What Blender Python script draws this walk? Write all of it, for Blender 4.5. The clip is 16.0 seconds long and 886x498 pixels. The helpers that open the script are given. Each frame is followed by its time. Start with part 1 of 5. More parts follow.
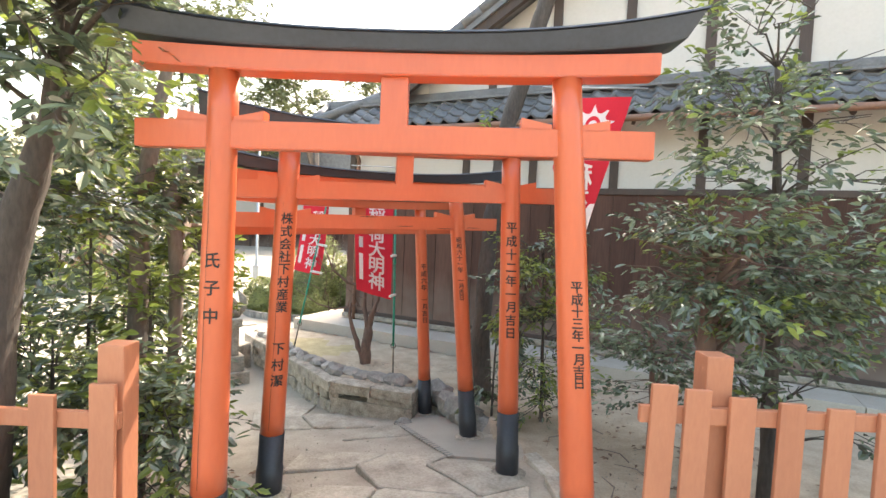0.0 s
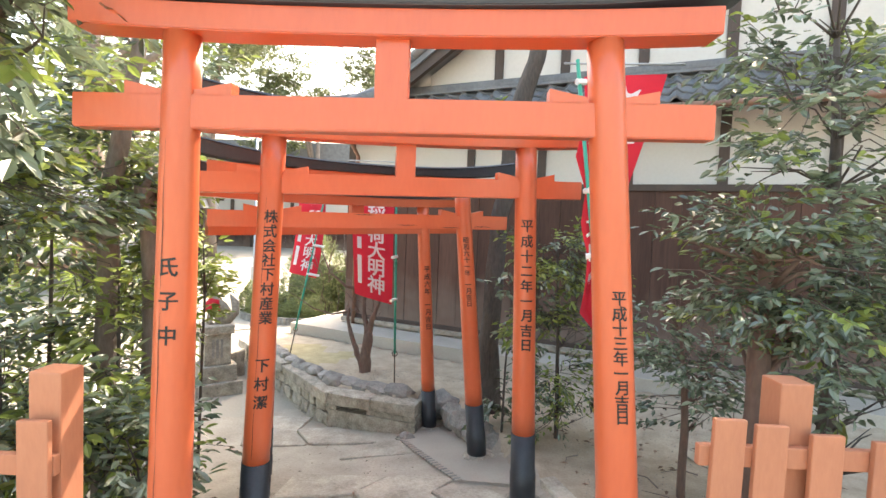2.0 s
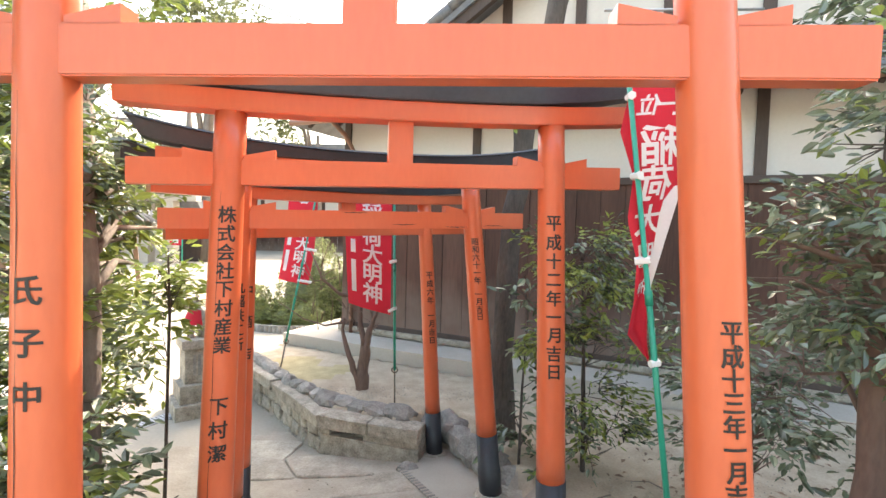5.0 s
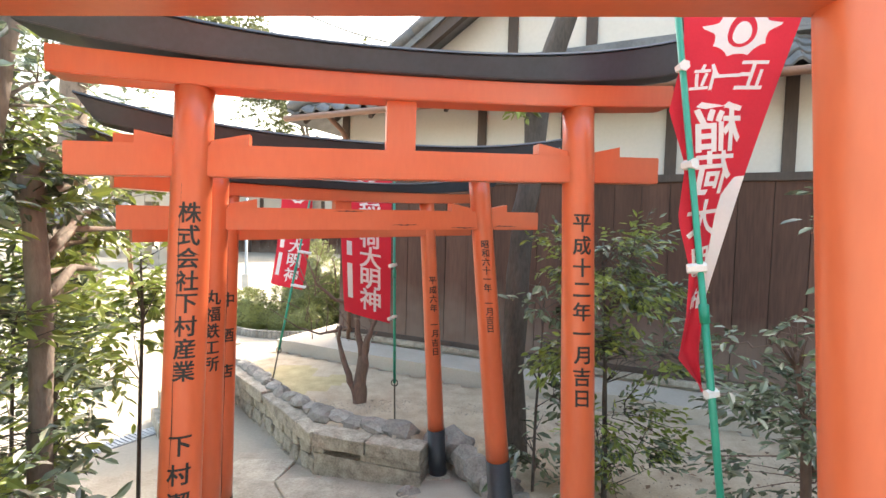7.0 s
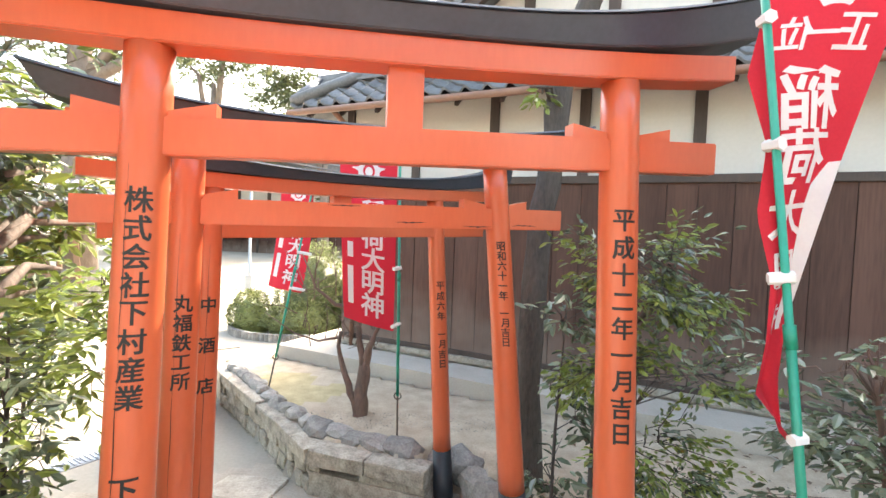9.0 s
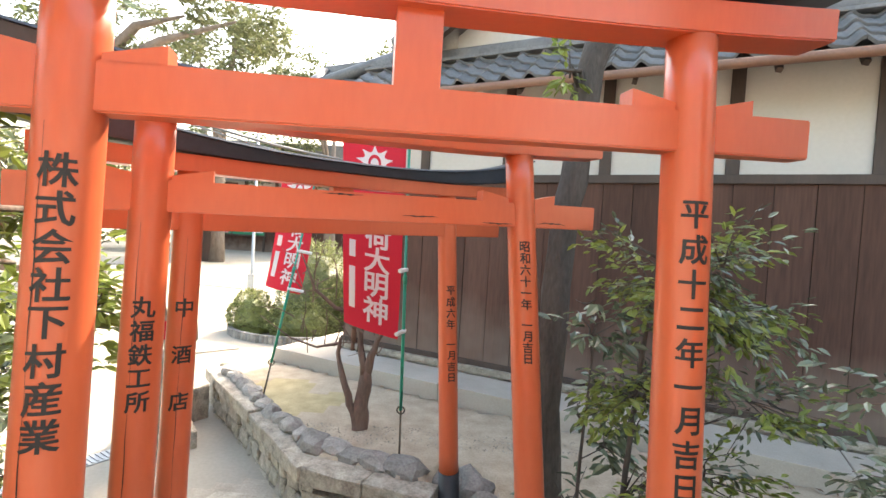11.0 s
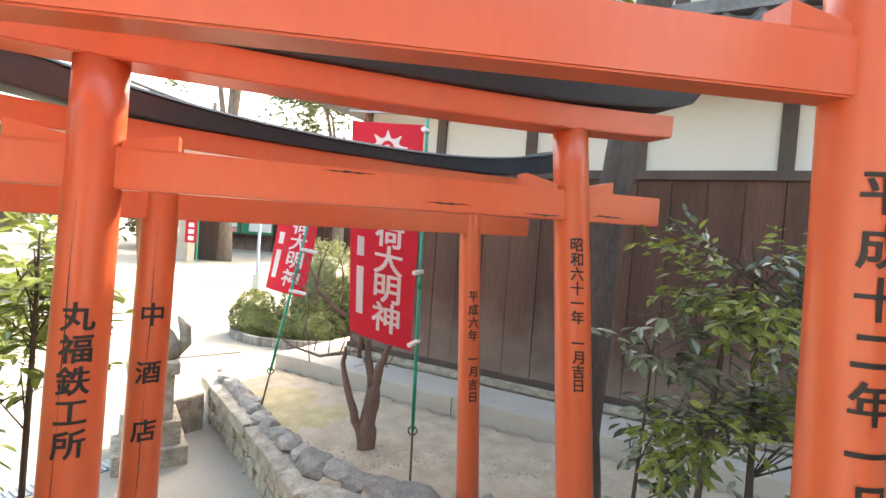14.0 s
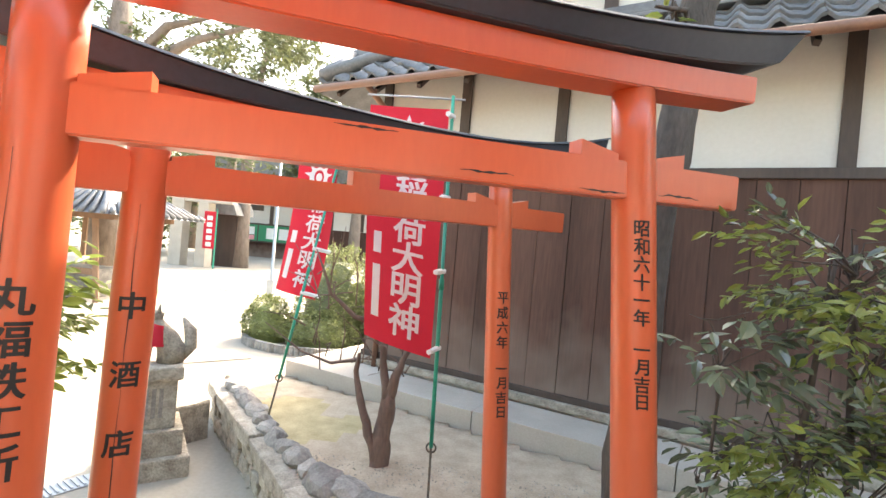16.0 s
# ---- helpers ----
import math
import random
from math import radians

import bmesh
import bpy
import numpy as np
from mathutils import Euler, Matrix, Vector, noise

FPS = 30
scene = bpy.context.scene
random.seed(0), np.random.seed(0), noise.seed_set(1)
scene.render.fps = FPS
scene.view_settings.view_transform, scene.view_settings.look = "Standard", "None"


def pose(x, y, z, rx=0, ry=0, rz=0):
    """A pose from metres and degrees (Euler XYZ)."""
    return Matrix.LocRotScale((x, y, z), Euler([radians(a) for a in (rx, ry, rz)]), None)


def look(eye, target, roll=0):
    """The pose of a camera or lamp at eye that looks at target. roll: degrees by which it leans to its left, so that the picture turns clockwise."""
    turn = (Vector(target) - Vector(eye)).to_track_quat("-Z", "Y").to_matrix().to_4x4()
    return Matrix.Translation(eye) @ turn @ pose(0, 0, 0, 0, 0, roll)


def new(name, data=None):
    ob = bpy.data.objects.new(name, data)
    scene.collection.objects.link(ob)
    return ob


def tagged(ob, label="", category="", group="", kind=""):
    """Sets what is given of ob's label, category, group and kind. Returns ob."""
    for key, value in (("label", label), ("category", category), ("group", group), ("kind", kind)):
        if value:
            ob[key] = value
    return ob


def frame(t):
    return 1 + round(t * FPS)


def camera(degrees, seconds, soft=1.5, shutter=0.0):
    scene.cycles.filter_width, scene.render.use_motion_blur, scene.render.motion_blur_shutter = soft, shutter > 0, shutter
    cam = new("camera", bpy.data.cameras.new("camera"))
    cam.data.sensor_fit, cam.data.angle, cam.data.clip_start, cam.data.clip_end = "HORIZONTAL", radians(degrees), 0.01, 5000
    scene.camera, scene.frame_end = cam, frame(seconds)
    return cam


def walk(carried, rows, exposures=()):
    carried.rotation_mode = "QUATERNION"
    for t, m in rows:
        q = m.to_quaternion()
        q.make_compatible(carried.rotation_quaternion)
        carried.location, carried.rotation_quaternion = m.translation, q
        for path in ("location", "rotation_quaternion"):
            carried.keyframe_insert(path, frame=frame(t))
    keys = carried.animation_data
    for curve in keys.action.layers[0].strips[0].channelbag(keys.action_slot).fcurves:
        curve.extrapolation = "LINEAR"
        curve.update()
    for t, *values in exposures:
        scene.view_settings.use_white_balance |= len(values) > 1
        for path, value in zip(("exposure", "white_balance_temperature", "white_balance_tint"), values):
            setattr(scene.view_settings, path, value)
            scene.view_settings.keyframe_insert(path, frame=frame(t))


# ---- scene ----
cam = camera(84.4, 16.0)
ROWS = [
    (0.0, 0.000, 0.000, 1.600, 87.18, -2.56, 0.13),
    (0.5, -0.006, 0.094, 1.606, 87.05, -2.47, 0.25),
    (1.0, -0.013, 0.182, 1.608, 87.01, -2.41, 0.31),
    (1.5, -0.021, 0.277, 1.603, 87.05, -2.36, 0.32),
    (2.0, -0.027, 0.381, 1.590, 87.15, -2.29, 0.35),
    (2.5, -0.027, 0.481, 1.580, 87.25, -2.20, 0.42),
    (3.0, -0.026, 0.574, 1.576, 87.27, -2.08, 0.49),
    (3.5, -0.026, 0.671, 1.578, 87.24, -1.91, 0.55),
    (4.0, -0.031, 0.769, 1.579, 87.24, -1.71, 0.55),
    (6.5, -0.066, 1.233, 1.572, 87.34, -1.54, 0.75),
    (7.0, -0.078, 1.319, 1.571, 87.41, -1.53, 0.72),
    (7.5, -0.088, 1.410, 1.564, 87.53, -1.59, 0.79),
    (8.0, -0.093, 1.495, 1.556, 87.67, -1.76, 0.99),
    (8.5, -0.094, 1.574, 1.550, 87.76, -2.00, 1.28),
    (9.0, -0.095, 1.660, 1.547, 87.77, -2.24, 1.62),
    (11.5, -0.149, 2.086, 1.512, 88.11, -3.54, 2.54),
    (12.0, -0.160, 2.162, 1.510, 88.05, -3.55, 2.69),
    (12.5, -0.169, 2.229, 1.507, 88.04, -3.60, 2.85),
    (13.0, -0.184, 2.293, 1.502, 88.06, -3.71, 3.00),
    (13.5, -0.207, 2.361, 1.493, 88.17, -3.93, 3.17),
    (14.0, -0.230, 2.422, 1.478, 88.35, -4.18, 3.40),
    (14.5, -0.248, 2.480, 1.459, 88.61, -4.39, 3.69),
    (15.0, -0.263, 2.547, 1.434, 88.95, -4.59, 4.13),
    (15.5, -0.277, 2.627, 1.407, 89.27, -4.78, 4.69),
    (16.0, -0.294, 2.708, 1.384, 89.53, -4.94, 5.22),
]
walk(cam, [(t, pose(x, y, z, rx, ry, rz)) for t, x, y, z, rx, ry, rz in ROWS], exposures=[(0.0, 2.45, 7050.0, 10.0), (4.0, 2.6, 7000.0, 10.0), (7.0, 2.55, 7050.0, 10.0), (9.0, 2.85, 6900.0, 10.0), (11.5, 2.57, 7050.0, 10.0), (14.5, 2.65, 7050.0, 10.0), (16.0, 2.78, 7000.0, 10.0)])

# ---- light ----
SUN_AZ, SUN_EL = 24.0, 43.0   # degrees east of +y, and above the horizon
world = bpy.data.worlds.new("sky")
scene.world = world
world.use_nodes = True
wn = world.node_tree
sky = wn.nodes.new("ShaderNodeTexSky")
sky.sky_type = "NISHITA"
sky.sun_disc = False
sky.sun_elevation = radians(SUN_EL)
sky.sun_rotation = radians(SUN_AZ)
sky.air_density, sky.dust_density, sky.ozone_density = 1.6, 5.0, 1.0
wn.links.new(sky.outputs[0], wn.nodes["Background"].inputs[0])
wn.nodes["Background"].inputs[1].default_value = 0.15
sun = new("sun", bpy.data.lights.new("sun", "SUN"))
sun.data.energy, sun.data.angle, sun.data.color = 2.0, radians(0.6), (1.0, 0.95, 0.87)
_a, _e = radians(SUN_AZ), radians(SUN_EL)
SUN_DIR = Vector((math.sin(_a) * math.cos(_e), math.cos(_a) * math.cos(_e), math.sin(_e)))
sun.matrix_world = look(SUN_DIR * 60, (0, 0, 0))


# ---- materials ----
def material(name, color, dark=None, rough=0.6, scale=6.0, detail=40.0, bump=0.15, mix=0.5, metal=0.0, spec=0.5,
             stretch=(1, 1, 1), vary=0.0, translucent=0.0, coat=0.0):
    """A procedural surface: two scales of noise between two colours, with fine relief."""
    m = bpy.data.materials.new(name)
    m.use_nodes = True
    nt = m.node_tree
    b = nt.nodes["Principled BSDF"]
    dark = dark or tuple(c * 0.7 for c in color)
    tc = nt.nodes.new("ShaderNodeTexCoord")
    mp = nt.nodes.new("ShaderNodeMapping")
    mp.inputs["Scale"].default_value = stretch
    nt.links.new(tc.outputs["Object"], mp.inputs[0])
    big = nt.nodes.new("ShaderNodeTexNoise")
    big.inputs["Scale"].default_value, big.inputs["Detail"].default_value = scale, 5
    fine = nt.nodes.new("ShaderNodeTexNoise")
    fine.inputs["Scale"].default_value, fine.inputs["Detail"].default_value = detail, 4
    for nn in (big, fine):
        nt.links.new(mp.outputs[0], nn.inputs["Vector"])
    add = nt.nodes.new("ShaderNodeMix")
    add.inputs[0].default_value = 0.4
    nt.links.new(big.outputs[0], add.inputs[2])
    nt.links.new(fine.outputs[0], add.inputs[3])
    ramp = nt.nodes.new("ShaderNodeValToRGB")
    ramp.color_ramp.elements[0].position, ramp.color_ramp.elements[1].position = 0.5 - 0.3 * mix, 0.5 + 0.3 * mix
    ramp.color_ramp.elements[0].color, ramp.color_ramp.elements[1].color = (*dark, 1), (*color, 1)
    nt.links.new(add.outputs[0], ramp.inputs[0])
    out = ramp.outputs[0]
    if vary:
        rnd = nt.nodes.new("ShaderNodeNewGeometry")
        hsv = nt.nodes.new("ShaderNodeHueSaturation")
        mr = nt.nodes.new("ShaderNodeMapRange")
        mr.inputs[3].default_value, mr.inputs[4].default_value = 1 - vary, 1 + vary
        obj = nt.nodes.new("ShaderNodeObjectInfo")
        s = nt.nodes.new("ShaderNodeMath")
        s.operation = "ADD"
        fr = nt.nodes.new("ShaderNodeMath")
        fr.operation = "FRACT"
        nt.links.new(rnd.outputs["Random Per Island"], s.inputs[0])
        nt.links.new(obj.outputs["Random"], s.inputs[1])
        nt.links.new(s.outputs[0], fr.inputs[0])
        nt.links.new(fr.outputs[0], mr.inputs[0])
        nt.links.new(mr.outputs[0], hsv.inputs["Value"])
        nt.links.new(out, hsv.inputs["Color"])
        out = hsv.outputs[0]
    nt.links.new(out, b.inputs["Base Color"])
    b.inputs["Roughness"].default_value = rough
    b.inputs["Metallic"].default_value = metal
    b.inputs["Specular IOR Level"].default_value = spec
    b.inputs["Coat Weight"].default_value = coat
    b.inputs["Coat Roughness"].default_value = 0.25
    if bump:
        bp = nt.nodes.new("ShaderNodeBump")
        bp.inputs["Strength"].default_value, bp.inputs["Distance"].default_value = bump, 0.02
        nt.links.new(add.outputs[0], bp.inputs["Height"])
        nt.links.new(bp.outputs[0], b.inputs["Normal"])
    if translucent:
        tr = nt.nodes.new("ShaderNodeBsdfTranslucent")
        nt.links.new(out, tr.inputs[0])
        mx = nt.nodes.new("ShaderNodeMixShader")
        mx.inputs[0].default_value = translucent
        nt.links.new(b.outputs[0], mx.inputs[1])
        nt.links.new(tr.outputs[0], mx.inputs[2])
        nt.links.new(mx.outputs[0], nt.nodes["Material Output"].inputs[0])
    return m


VERMILION = material("vermilion_paint", (0.64, 0.135, 0.05), (0.55, 0.105, 0.04), 0.34, 3, 60, 0.05, 0.8, coat=0.25, stretch=(1, 1, 0.25))
BLACK = material("black_paint", (0.028, 0.03, 0.036), (0.018, 0.02, 0.024), 0.45, 5, 60, 0.08)
COPPER = material("dark_sheet_cap", (0.052, 0.064, 0.082), (0.034, 0.043, 0.056), 0.4, 4, 50, 0.05)
INK = material("black_ink", (0.015, 0.013, 0.012), (0.01, 0.01, 0.01), 0.5, 5, 60, 0)
PICKET = material("faded_orange_paint", (0.50, 0.20, 0.105), (0.43, 0.16, 0.085), 0.55, 4, 70, 0.1, stretch=(1, 1, 0.3), vary=0.06)
PLASTER = material("white_plaster", (0.61, 0.58, 0.535), (0.51, 0.48, 0.44), 0.85, 1.2, 30, 0.05, 0.9)
TIMBER = material("dark_timber", (0.075, 0.05, 0.038), (0.045, 0.03, 0.024), 0.65, 4, 60, 0.2, stretch=(1, 1, 0.15))
BOARD = material("weathered_board", (0.115, 0.06, 0.044), (0.06, 0.032, 0.024), 0.75, 3, 50, 0.25, spec=0.2, stretch=(1, 1, 0.08), vary=0.16)
TILE = material("grey_roof_tile", (0.185, 0.186, 0.19), (0.10, 0.10, 0.104), 0.45, 5, 50, 0.1, vary=0.2)
CONCRETE = material("pale_concrete", (0.50, 0.445, 0.37), (0.36, 0.315, 0.26), 0.9, 2.5, 80, 0.35, 0.8)
STONE = material("grey_granite", (0.46, 0.405, 0.325), (0.19, 0.16, 0.125), 0.92, 11, 60, 1.0, 0.5, vary=0.12)
ROCK = material("grey_rock", (0.33, 0.30, 0.265), (0.15, 0.135, 0.12), 0.85, 8, 60, 0.7, vary=0.2)
FLAG = material("worn_flagstone", (0.50, 0.435, 0.35), (0.27, 0.23, 0.18), 0.94, 6, 45, 1.0, 0.5, vary=0.12)
DUST = material("packed_earth", (0.43, 0.37, 0.295), (0.28, 0.235, 0.185), 0.95, 4, 45, 0.8, 0.6)
SOIL = material("sandy_soil", (0.50, 0.405, 0.295), (0.32, 0.25, 0.175), 0.95, 6, 60, 0.9, 0.55)
MOSS = material("dry_moss", (0.48, 0.385, 0.22), (0.31, 0.25, 0.125), 0.95, 7, 70, 0.7)
COURT = material("pale_court_sand", (0.37, 0.33, 0.27), (0.28, 0.245, 0.195), 0.95, 0.7, 30, 0.3, 0.7)
BARK = material("grey_brown_bark", (0.105, 0.085, 0.07), (0.045, 0.036, 0.03), 0.9, 8, 60, 0.9, stretch=(1, 1, 0.3))
BARK_PALE = material("pale_bark", (0.24, 0.19, 0.155), (0.13, 0.10, 0.08), 0.9, 8, 60, 0.7, stretch=(1, 1, 0.35))
LEAF = material("glossy_leaf", (0.19, 0.23, 0.145), (0.12, 0.155, 0.095), 0.22, 3, 20, 0.0, spec=1.0, vary=0.5, translucent=0.3, coat=0.6)
LEAF_YELLOW = material("light_leaf", (0.26, 0.31, 0.07), (0.17, 0.22, 0.05), 0.3, 3, 20, 0.0, vary=0.35, translucent=0.4)
LEAF_FAR = material("far_leaf", (0.15, 0.165, 0.075), (0.10, 0.115, 0.05), 0.45, 2, 10, 0.0, vary=0.35, translucent=0.3)
RED_BARK = material("red_brown_bark", (0.19, 0.12, 0.09), (0.11, 0.07, 0.055), 0.85, 7, 60, 0.6, stretch=(1, 1, 0.3))
LEAF_HEDGE = material("hedge_leaf", (0.25, 0.265, 0.095), (0.15, 0.17, 0.06), 0.4, 3, 20, 0.0, vary=0.45, translucent=0.3)
CEMENT = material("grey_cement", (0.41, 0.36, 0.30), (0.31, 0.27, 0.22), 0.9, 3, 60, 0.3, 0.8)
LITTER = material("dry_leaf", (0.22, 0.14, 0.09), (0.13, 0.08, 0.05), 0.8, 3, 20, 0.0, vary=0.4)
RED = material("red_cloth", (0.62, 0.022, 0.045), (0.55, 0.016, 0.036), 0.75, 3, 150, 0.05, translucent=0.35)
WHITE = material("white_print", (0.82, 0.80, 0.78), (0.76, 0.74, 0.72), 0.75, 3, 100, 0.0, translucent=0.2)
GREEN = material("green_plastic_pole", (0.015, 0.30, 0.19), (0.012, 0.25, 0.16), 0.35, 3, 60, 0.0)
IRON = material("rusty_iron", (0.16, 0.13, 0.09), (0.08, 0.06, 0.045), 0.7, 20, 90, 0.3)
STEEL = material("galvanised_steel", (0.42, 0.43, 0.44), (0.32, 0.33, 0.34), 0.45, 5, 60, 0.0, metal=0.6)
CABLE = material("cable_sheath", (0.33, 0.32, 0.31), (0.22, 0.21, 0.2), 0.6, 5, 60, 0.0)
BROWN_PIPE = material("brown_pipe", (0.24, 0.12, 0.075), (0.17, 0.085, 0.055), 0.5, 5, 60, 0.0)
NOTICE_GREEN = material("green_felt", (0.03, 0.22, 0.11), (0.025, 0.18, 0.09), 0.8, 5, 60, 0.0)
PAPER = material("paper", (0.78, 0.78, 0.75), (0.7, 0.7, 0.68), 0.8, 5, 60, 0.0)
PAPER_BLUE = material("blue_poster", (0.18, 0.38, 0.6), (0.15, 0.32, 0.52), 0.8, 5, 60, 0.0)
PAPER_PINK = material("pink_poster", (0.75, 0.3, 0.32), (0.68, 0.25, 0.28), 0.8, 5, 60, 0.0)
WOOD = material("brown_wood", (0.27, 0.15, 0.085), (0.18, 0.10, 0.055), 0.65, 4, 50, 0.2, stretch=(1, 1, 0.2))



def bleach(m, low, high, color):
    """Boards bleached and washed grey towards their foot, with an uneven edge."""
    nt = m.node_tree
    b = nt.nodes["Principled BSDF"]
    src = b.inputs["Base Color"].links[0].from_socket
    tc = nt.nodes.new("ShaderNodeTexCoord")
    sep = nt.nodes.new("ShaderNodeSeparateXYZ")
    nt.links.new(tc.outputs["Object"], sep.inputs[0])
    no = nt.nodes.new("ShaderNodeTexNoise")
    no.inputs["Scale"].default_value = 3.0
    nt.links.new(tc.outputs["Object"], no.inputs["Vector"])
    ad = nt.nodes.new("ShaderNodeMath")
    ad.operation = "MULTIPLY_ADD"
    ad.inputs[1].default_value = 0.9
    nt.links.new(no.outputs[0], ad.inputs[0])
    nt.links.new(sep.outputs["Z"], ad.inputs[2])
    mr = nt.nodes.new("ShaderNodeMapRange")
    mr.inputs[1].default_value, mr.inputs[2].default_value = low + 0.45, high + 0.45
    mr.inputs[3].default_value, mr.inputs[4].default_value = 0.75, 0.0
    nt.links.new(ad.outputs[0], mr.inputs[0])
    mx = nt.nodes.new("ShaderNodeMix")
    mx.data_type = "RGBA"
    mx.inputs[7].default_value = (*color, 1)
    nt.links.new(mr.outputs[0], mx.inputs[0])
    nt.links.new(src, mx.inputs[6])
    nt.links.new(mx.outputs[2], b.inputs["Base Color"])


bleach(BOARD, -0.05, 0.85, (0.23, 0.18, 0.145))


# ---- building helpers ----
def thing(name, label, category, m=None, group="", kind=""):
    e = new(name)
    if m is not None:
        e.matrix_world = m
    return tagged(e, label, category, group, kind)


def part(name, bm, mat, parent=None, label="", smooth=False):
    me = bpy.data.meshes.new(name)
    if smooth:
        for f in bm.faces:
            f.smooth = True
    bm.to_mesh(me)
    bm.free()
    for mm in (mat if isinstance(mat, (list, tuple)) else (mat,)):
        me.materials.append(mm)
    ob = new(name, me)
    if parent:
        ob.parent = parent
    if label:
        ob["label"] = label
    return ob


def mesh_part(name, verts, faces, mat, parent=None, label="", smooth=False):
    me = bpy.data.meshes.new(name)
    me.from_pydata([tuple(v) for v in verts], [], [tuple(f) for f in faces])
    me.update()
    if smooth:
        me.polygons.foreach_set("use_smooth", [True] * len(me.polygons))
    me.materials.append(mat)
    ob = new(name, me)
    if parent:
        ob.parent = parent
    if label:
        ob["label"] = label
    return ob


def box(x0, x1, y0, y1, z0, z1, bevel=0.0, bm=None, m=None):
    bm = bm or bmesh.new()
    r = bmesh.ops.create_cube(bm, size=1)
    vs = r["verts"]
    for v in vs:
        v.co = Vector((x0 + (v.co.x + 0.5) * (x1 - x0), y0 + (v.co.y + 0.5) * (y1 - y0), z0 + (v.co.z + 0.5) * (z1 - z0)))
    if bevel:
        es = list({e for v in vs for e in v.link_edges})
        vs = list({v for f in bmesh.ops.bevel(bm, geom=es, offset=bevel, segments=2, affect="EDGES", profile=0.6)["faces"] for v in f.verts} | {v for v in vs if v.is_valid})
    if m is not None:
        bmesh.ops.transform(bm, matrix=m, verts=[v for v in vs if v.is_valid])
    return bm


def tube(points, radii, sides=10, bm=None, cap=True, rough=0.0):
    """A round, tapering limb through the points."""
    bm = bm or bmesh.new()
    rings = []
    n = len(points)
    ref = Vector((0.31, 0.95, 0.07))
    for i, p in enumerate(points):
        p = Vector(p)
        d = (Vector(points[min(i + 1, n - 1)]) - Vector(points[max(i - 1, 0)])).normalized()
        a = d.cross(ref)
        if a.length < 0.1:
            a = d.cross(Vector((1, 0, 0)))
        a.normalize()
        b = d.cross(a)
        r = radii[i] if isinstance(radii, (list, tuple)) else radii
        ring = []
        for k in range(sides):
            t = 2 * math.pi * k / sides
            rr = r * (1 + rough * noise.noise(p * 6 + Vector((math.cos(t), math.sin(t), 0)) * 1.5))
            ring.append(bm.verts.new(p + (a * math.cos(t) + b * math.sin(t)) * rr))
        rings.append(ring)
    for r0, r1 in zip(rings, rings[1:]):
        for k in range(sides):
            bm.faces.new((r0[k], r0[(k + 1) % sides], r1[(k + 1) % sides], r1[k]))
    if cap:
        bm.faces.new(rings[0][::-1])
        bm.faces.new(rings[-1])
    return bm


def prism(outline, y0, y1, bm=None, bevel=0.0):
    """An outline in x and z, drawn out along y."""
    bm = bm or bmesh.new()
    a = [bm.verts.new((x, y0, z)) for x, z in outline]
    b = [bm.verts.new((x, y1, z)) for x, z in outline]
    n = len(a)
    bm.faces.new(a)
    bm.faces.new(b[::-1])
    for i in range(n):
        bm.faces.new((a[i], b[i], b[(i + 1) % n], a[(i + 1) % n]))
    bmesh.ops.recalc_face_normals(bm, faces=bm.faces)
    if bevel:
        bmesh.ops.bevel(bm, geom=list(bm.edges), offset=bevel, segments=1, affect="EDGES")
    return bm


def text_verts(s, size):
    """The mesh of a line of writing, centred on the origin, in x and y."""
    cu = bpy.data.curves.new("writing", "FONT")
    cu.body, cu.size, cu.align_x, cu.align_y, cu.resolution_u = s, size, "CENTER", "CENTER", 3
    cu.offset = size * 0.008
    ob = bpy.data.objects.new("writing", cu)
    scene.collection.objects.link(ob)
    dg = bpy.context.evaluated_depsgraph_get()
    me = bpy.data.meshes.new_from_object(ob.evaluated_get(dg))
    vs = [v.co.copy() for v in me.vertices]
    fs = [tuple(p.vertices) for p in me.polygons]
    bpy.data.objects.remove(ob)
    bpy.data.curves.remove(cu)
    bpy.data.meshes.remove(me)
    return vs, fs


BOLD = 0.017


def column_of_text(chars, pitch, size, stretch=1.0):
    """Characters one under another; a space leaves a gap. The first is centred on the origin; x and z."""
    bm = bmesh.new()
    y = 0.0
    for ch in chars:
        if ch == " ":
            y -= pitch * 0.8
            continue
        vs, fs = text_verts(ch, size)
        if vs:
            cx = (min(v.x for v in vs) + max(v.x for v in vs)) / 2
            cy = (min(v.y for v in vs) + max(v.y for v in vs)) / 2
            nv = [bm.verts.new(((v.x - cx) , 0, (v.y - cy) * stretch + y)) for v in vs]
            for f in fs:
                try:
                    bm.faces.new([nv[i] for i in f])
                except ValueError:
                    pass
        y -= pitch
    # fuller, brush-like strokes: the outline moves outwards
    move = {}
    bm.normal_update()
    for e in bm.edges:
        if len(e.link_faces) == 1:
            a, b = e.verts
            mid = (a.co + b.co) / 2
            t = (b.co - a.co).normalized()
            o = mid - e.link_faces[0].calc_center_median()
            o -= t * o.dot(t)
            if o.length > 1e-7:
                for v in (a, b):
                    move[v] = move.get(v, Vector()) + o.normalized()
    for v, o in move.items():
        if o.length > 1e-6:
            v.co += o.normalized() * size * BOLD
    return bm


def split_long(bm, limit):
    for _ in range(3):
        long = [e for e in bm.edges if e.calc_length() > limit]
        if not long:
            break
        bmesh.ops.subdivide_edges(bm, edges=long, cuts=1)
    bmesh.ops.triangulate(bm, faces=bm.faces)


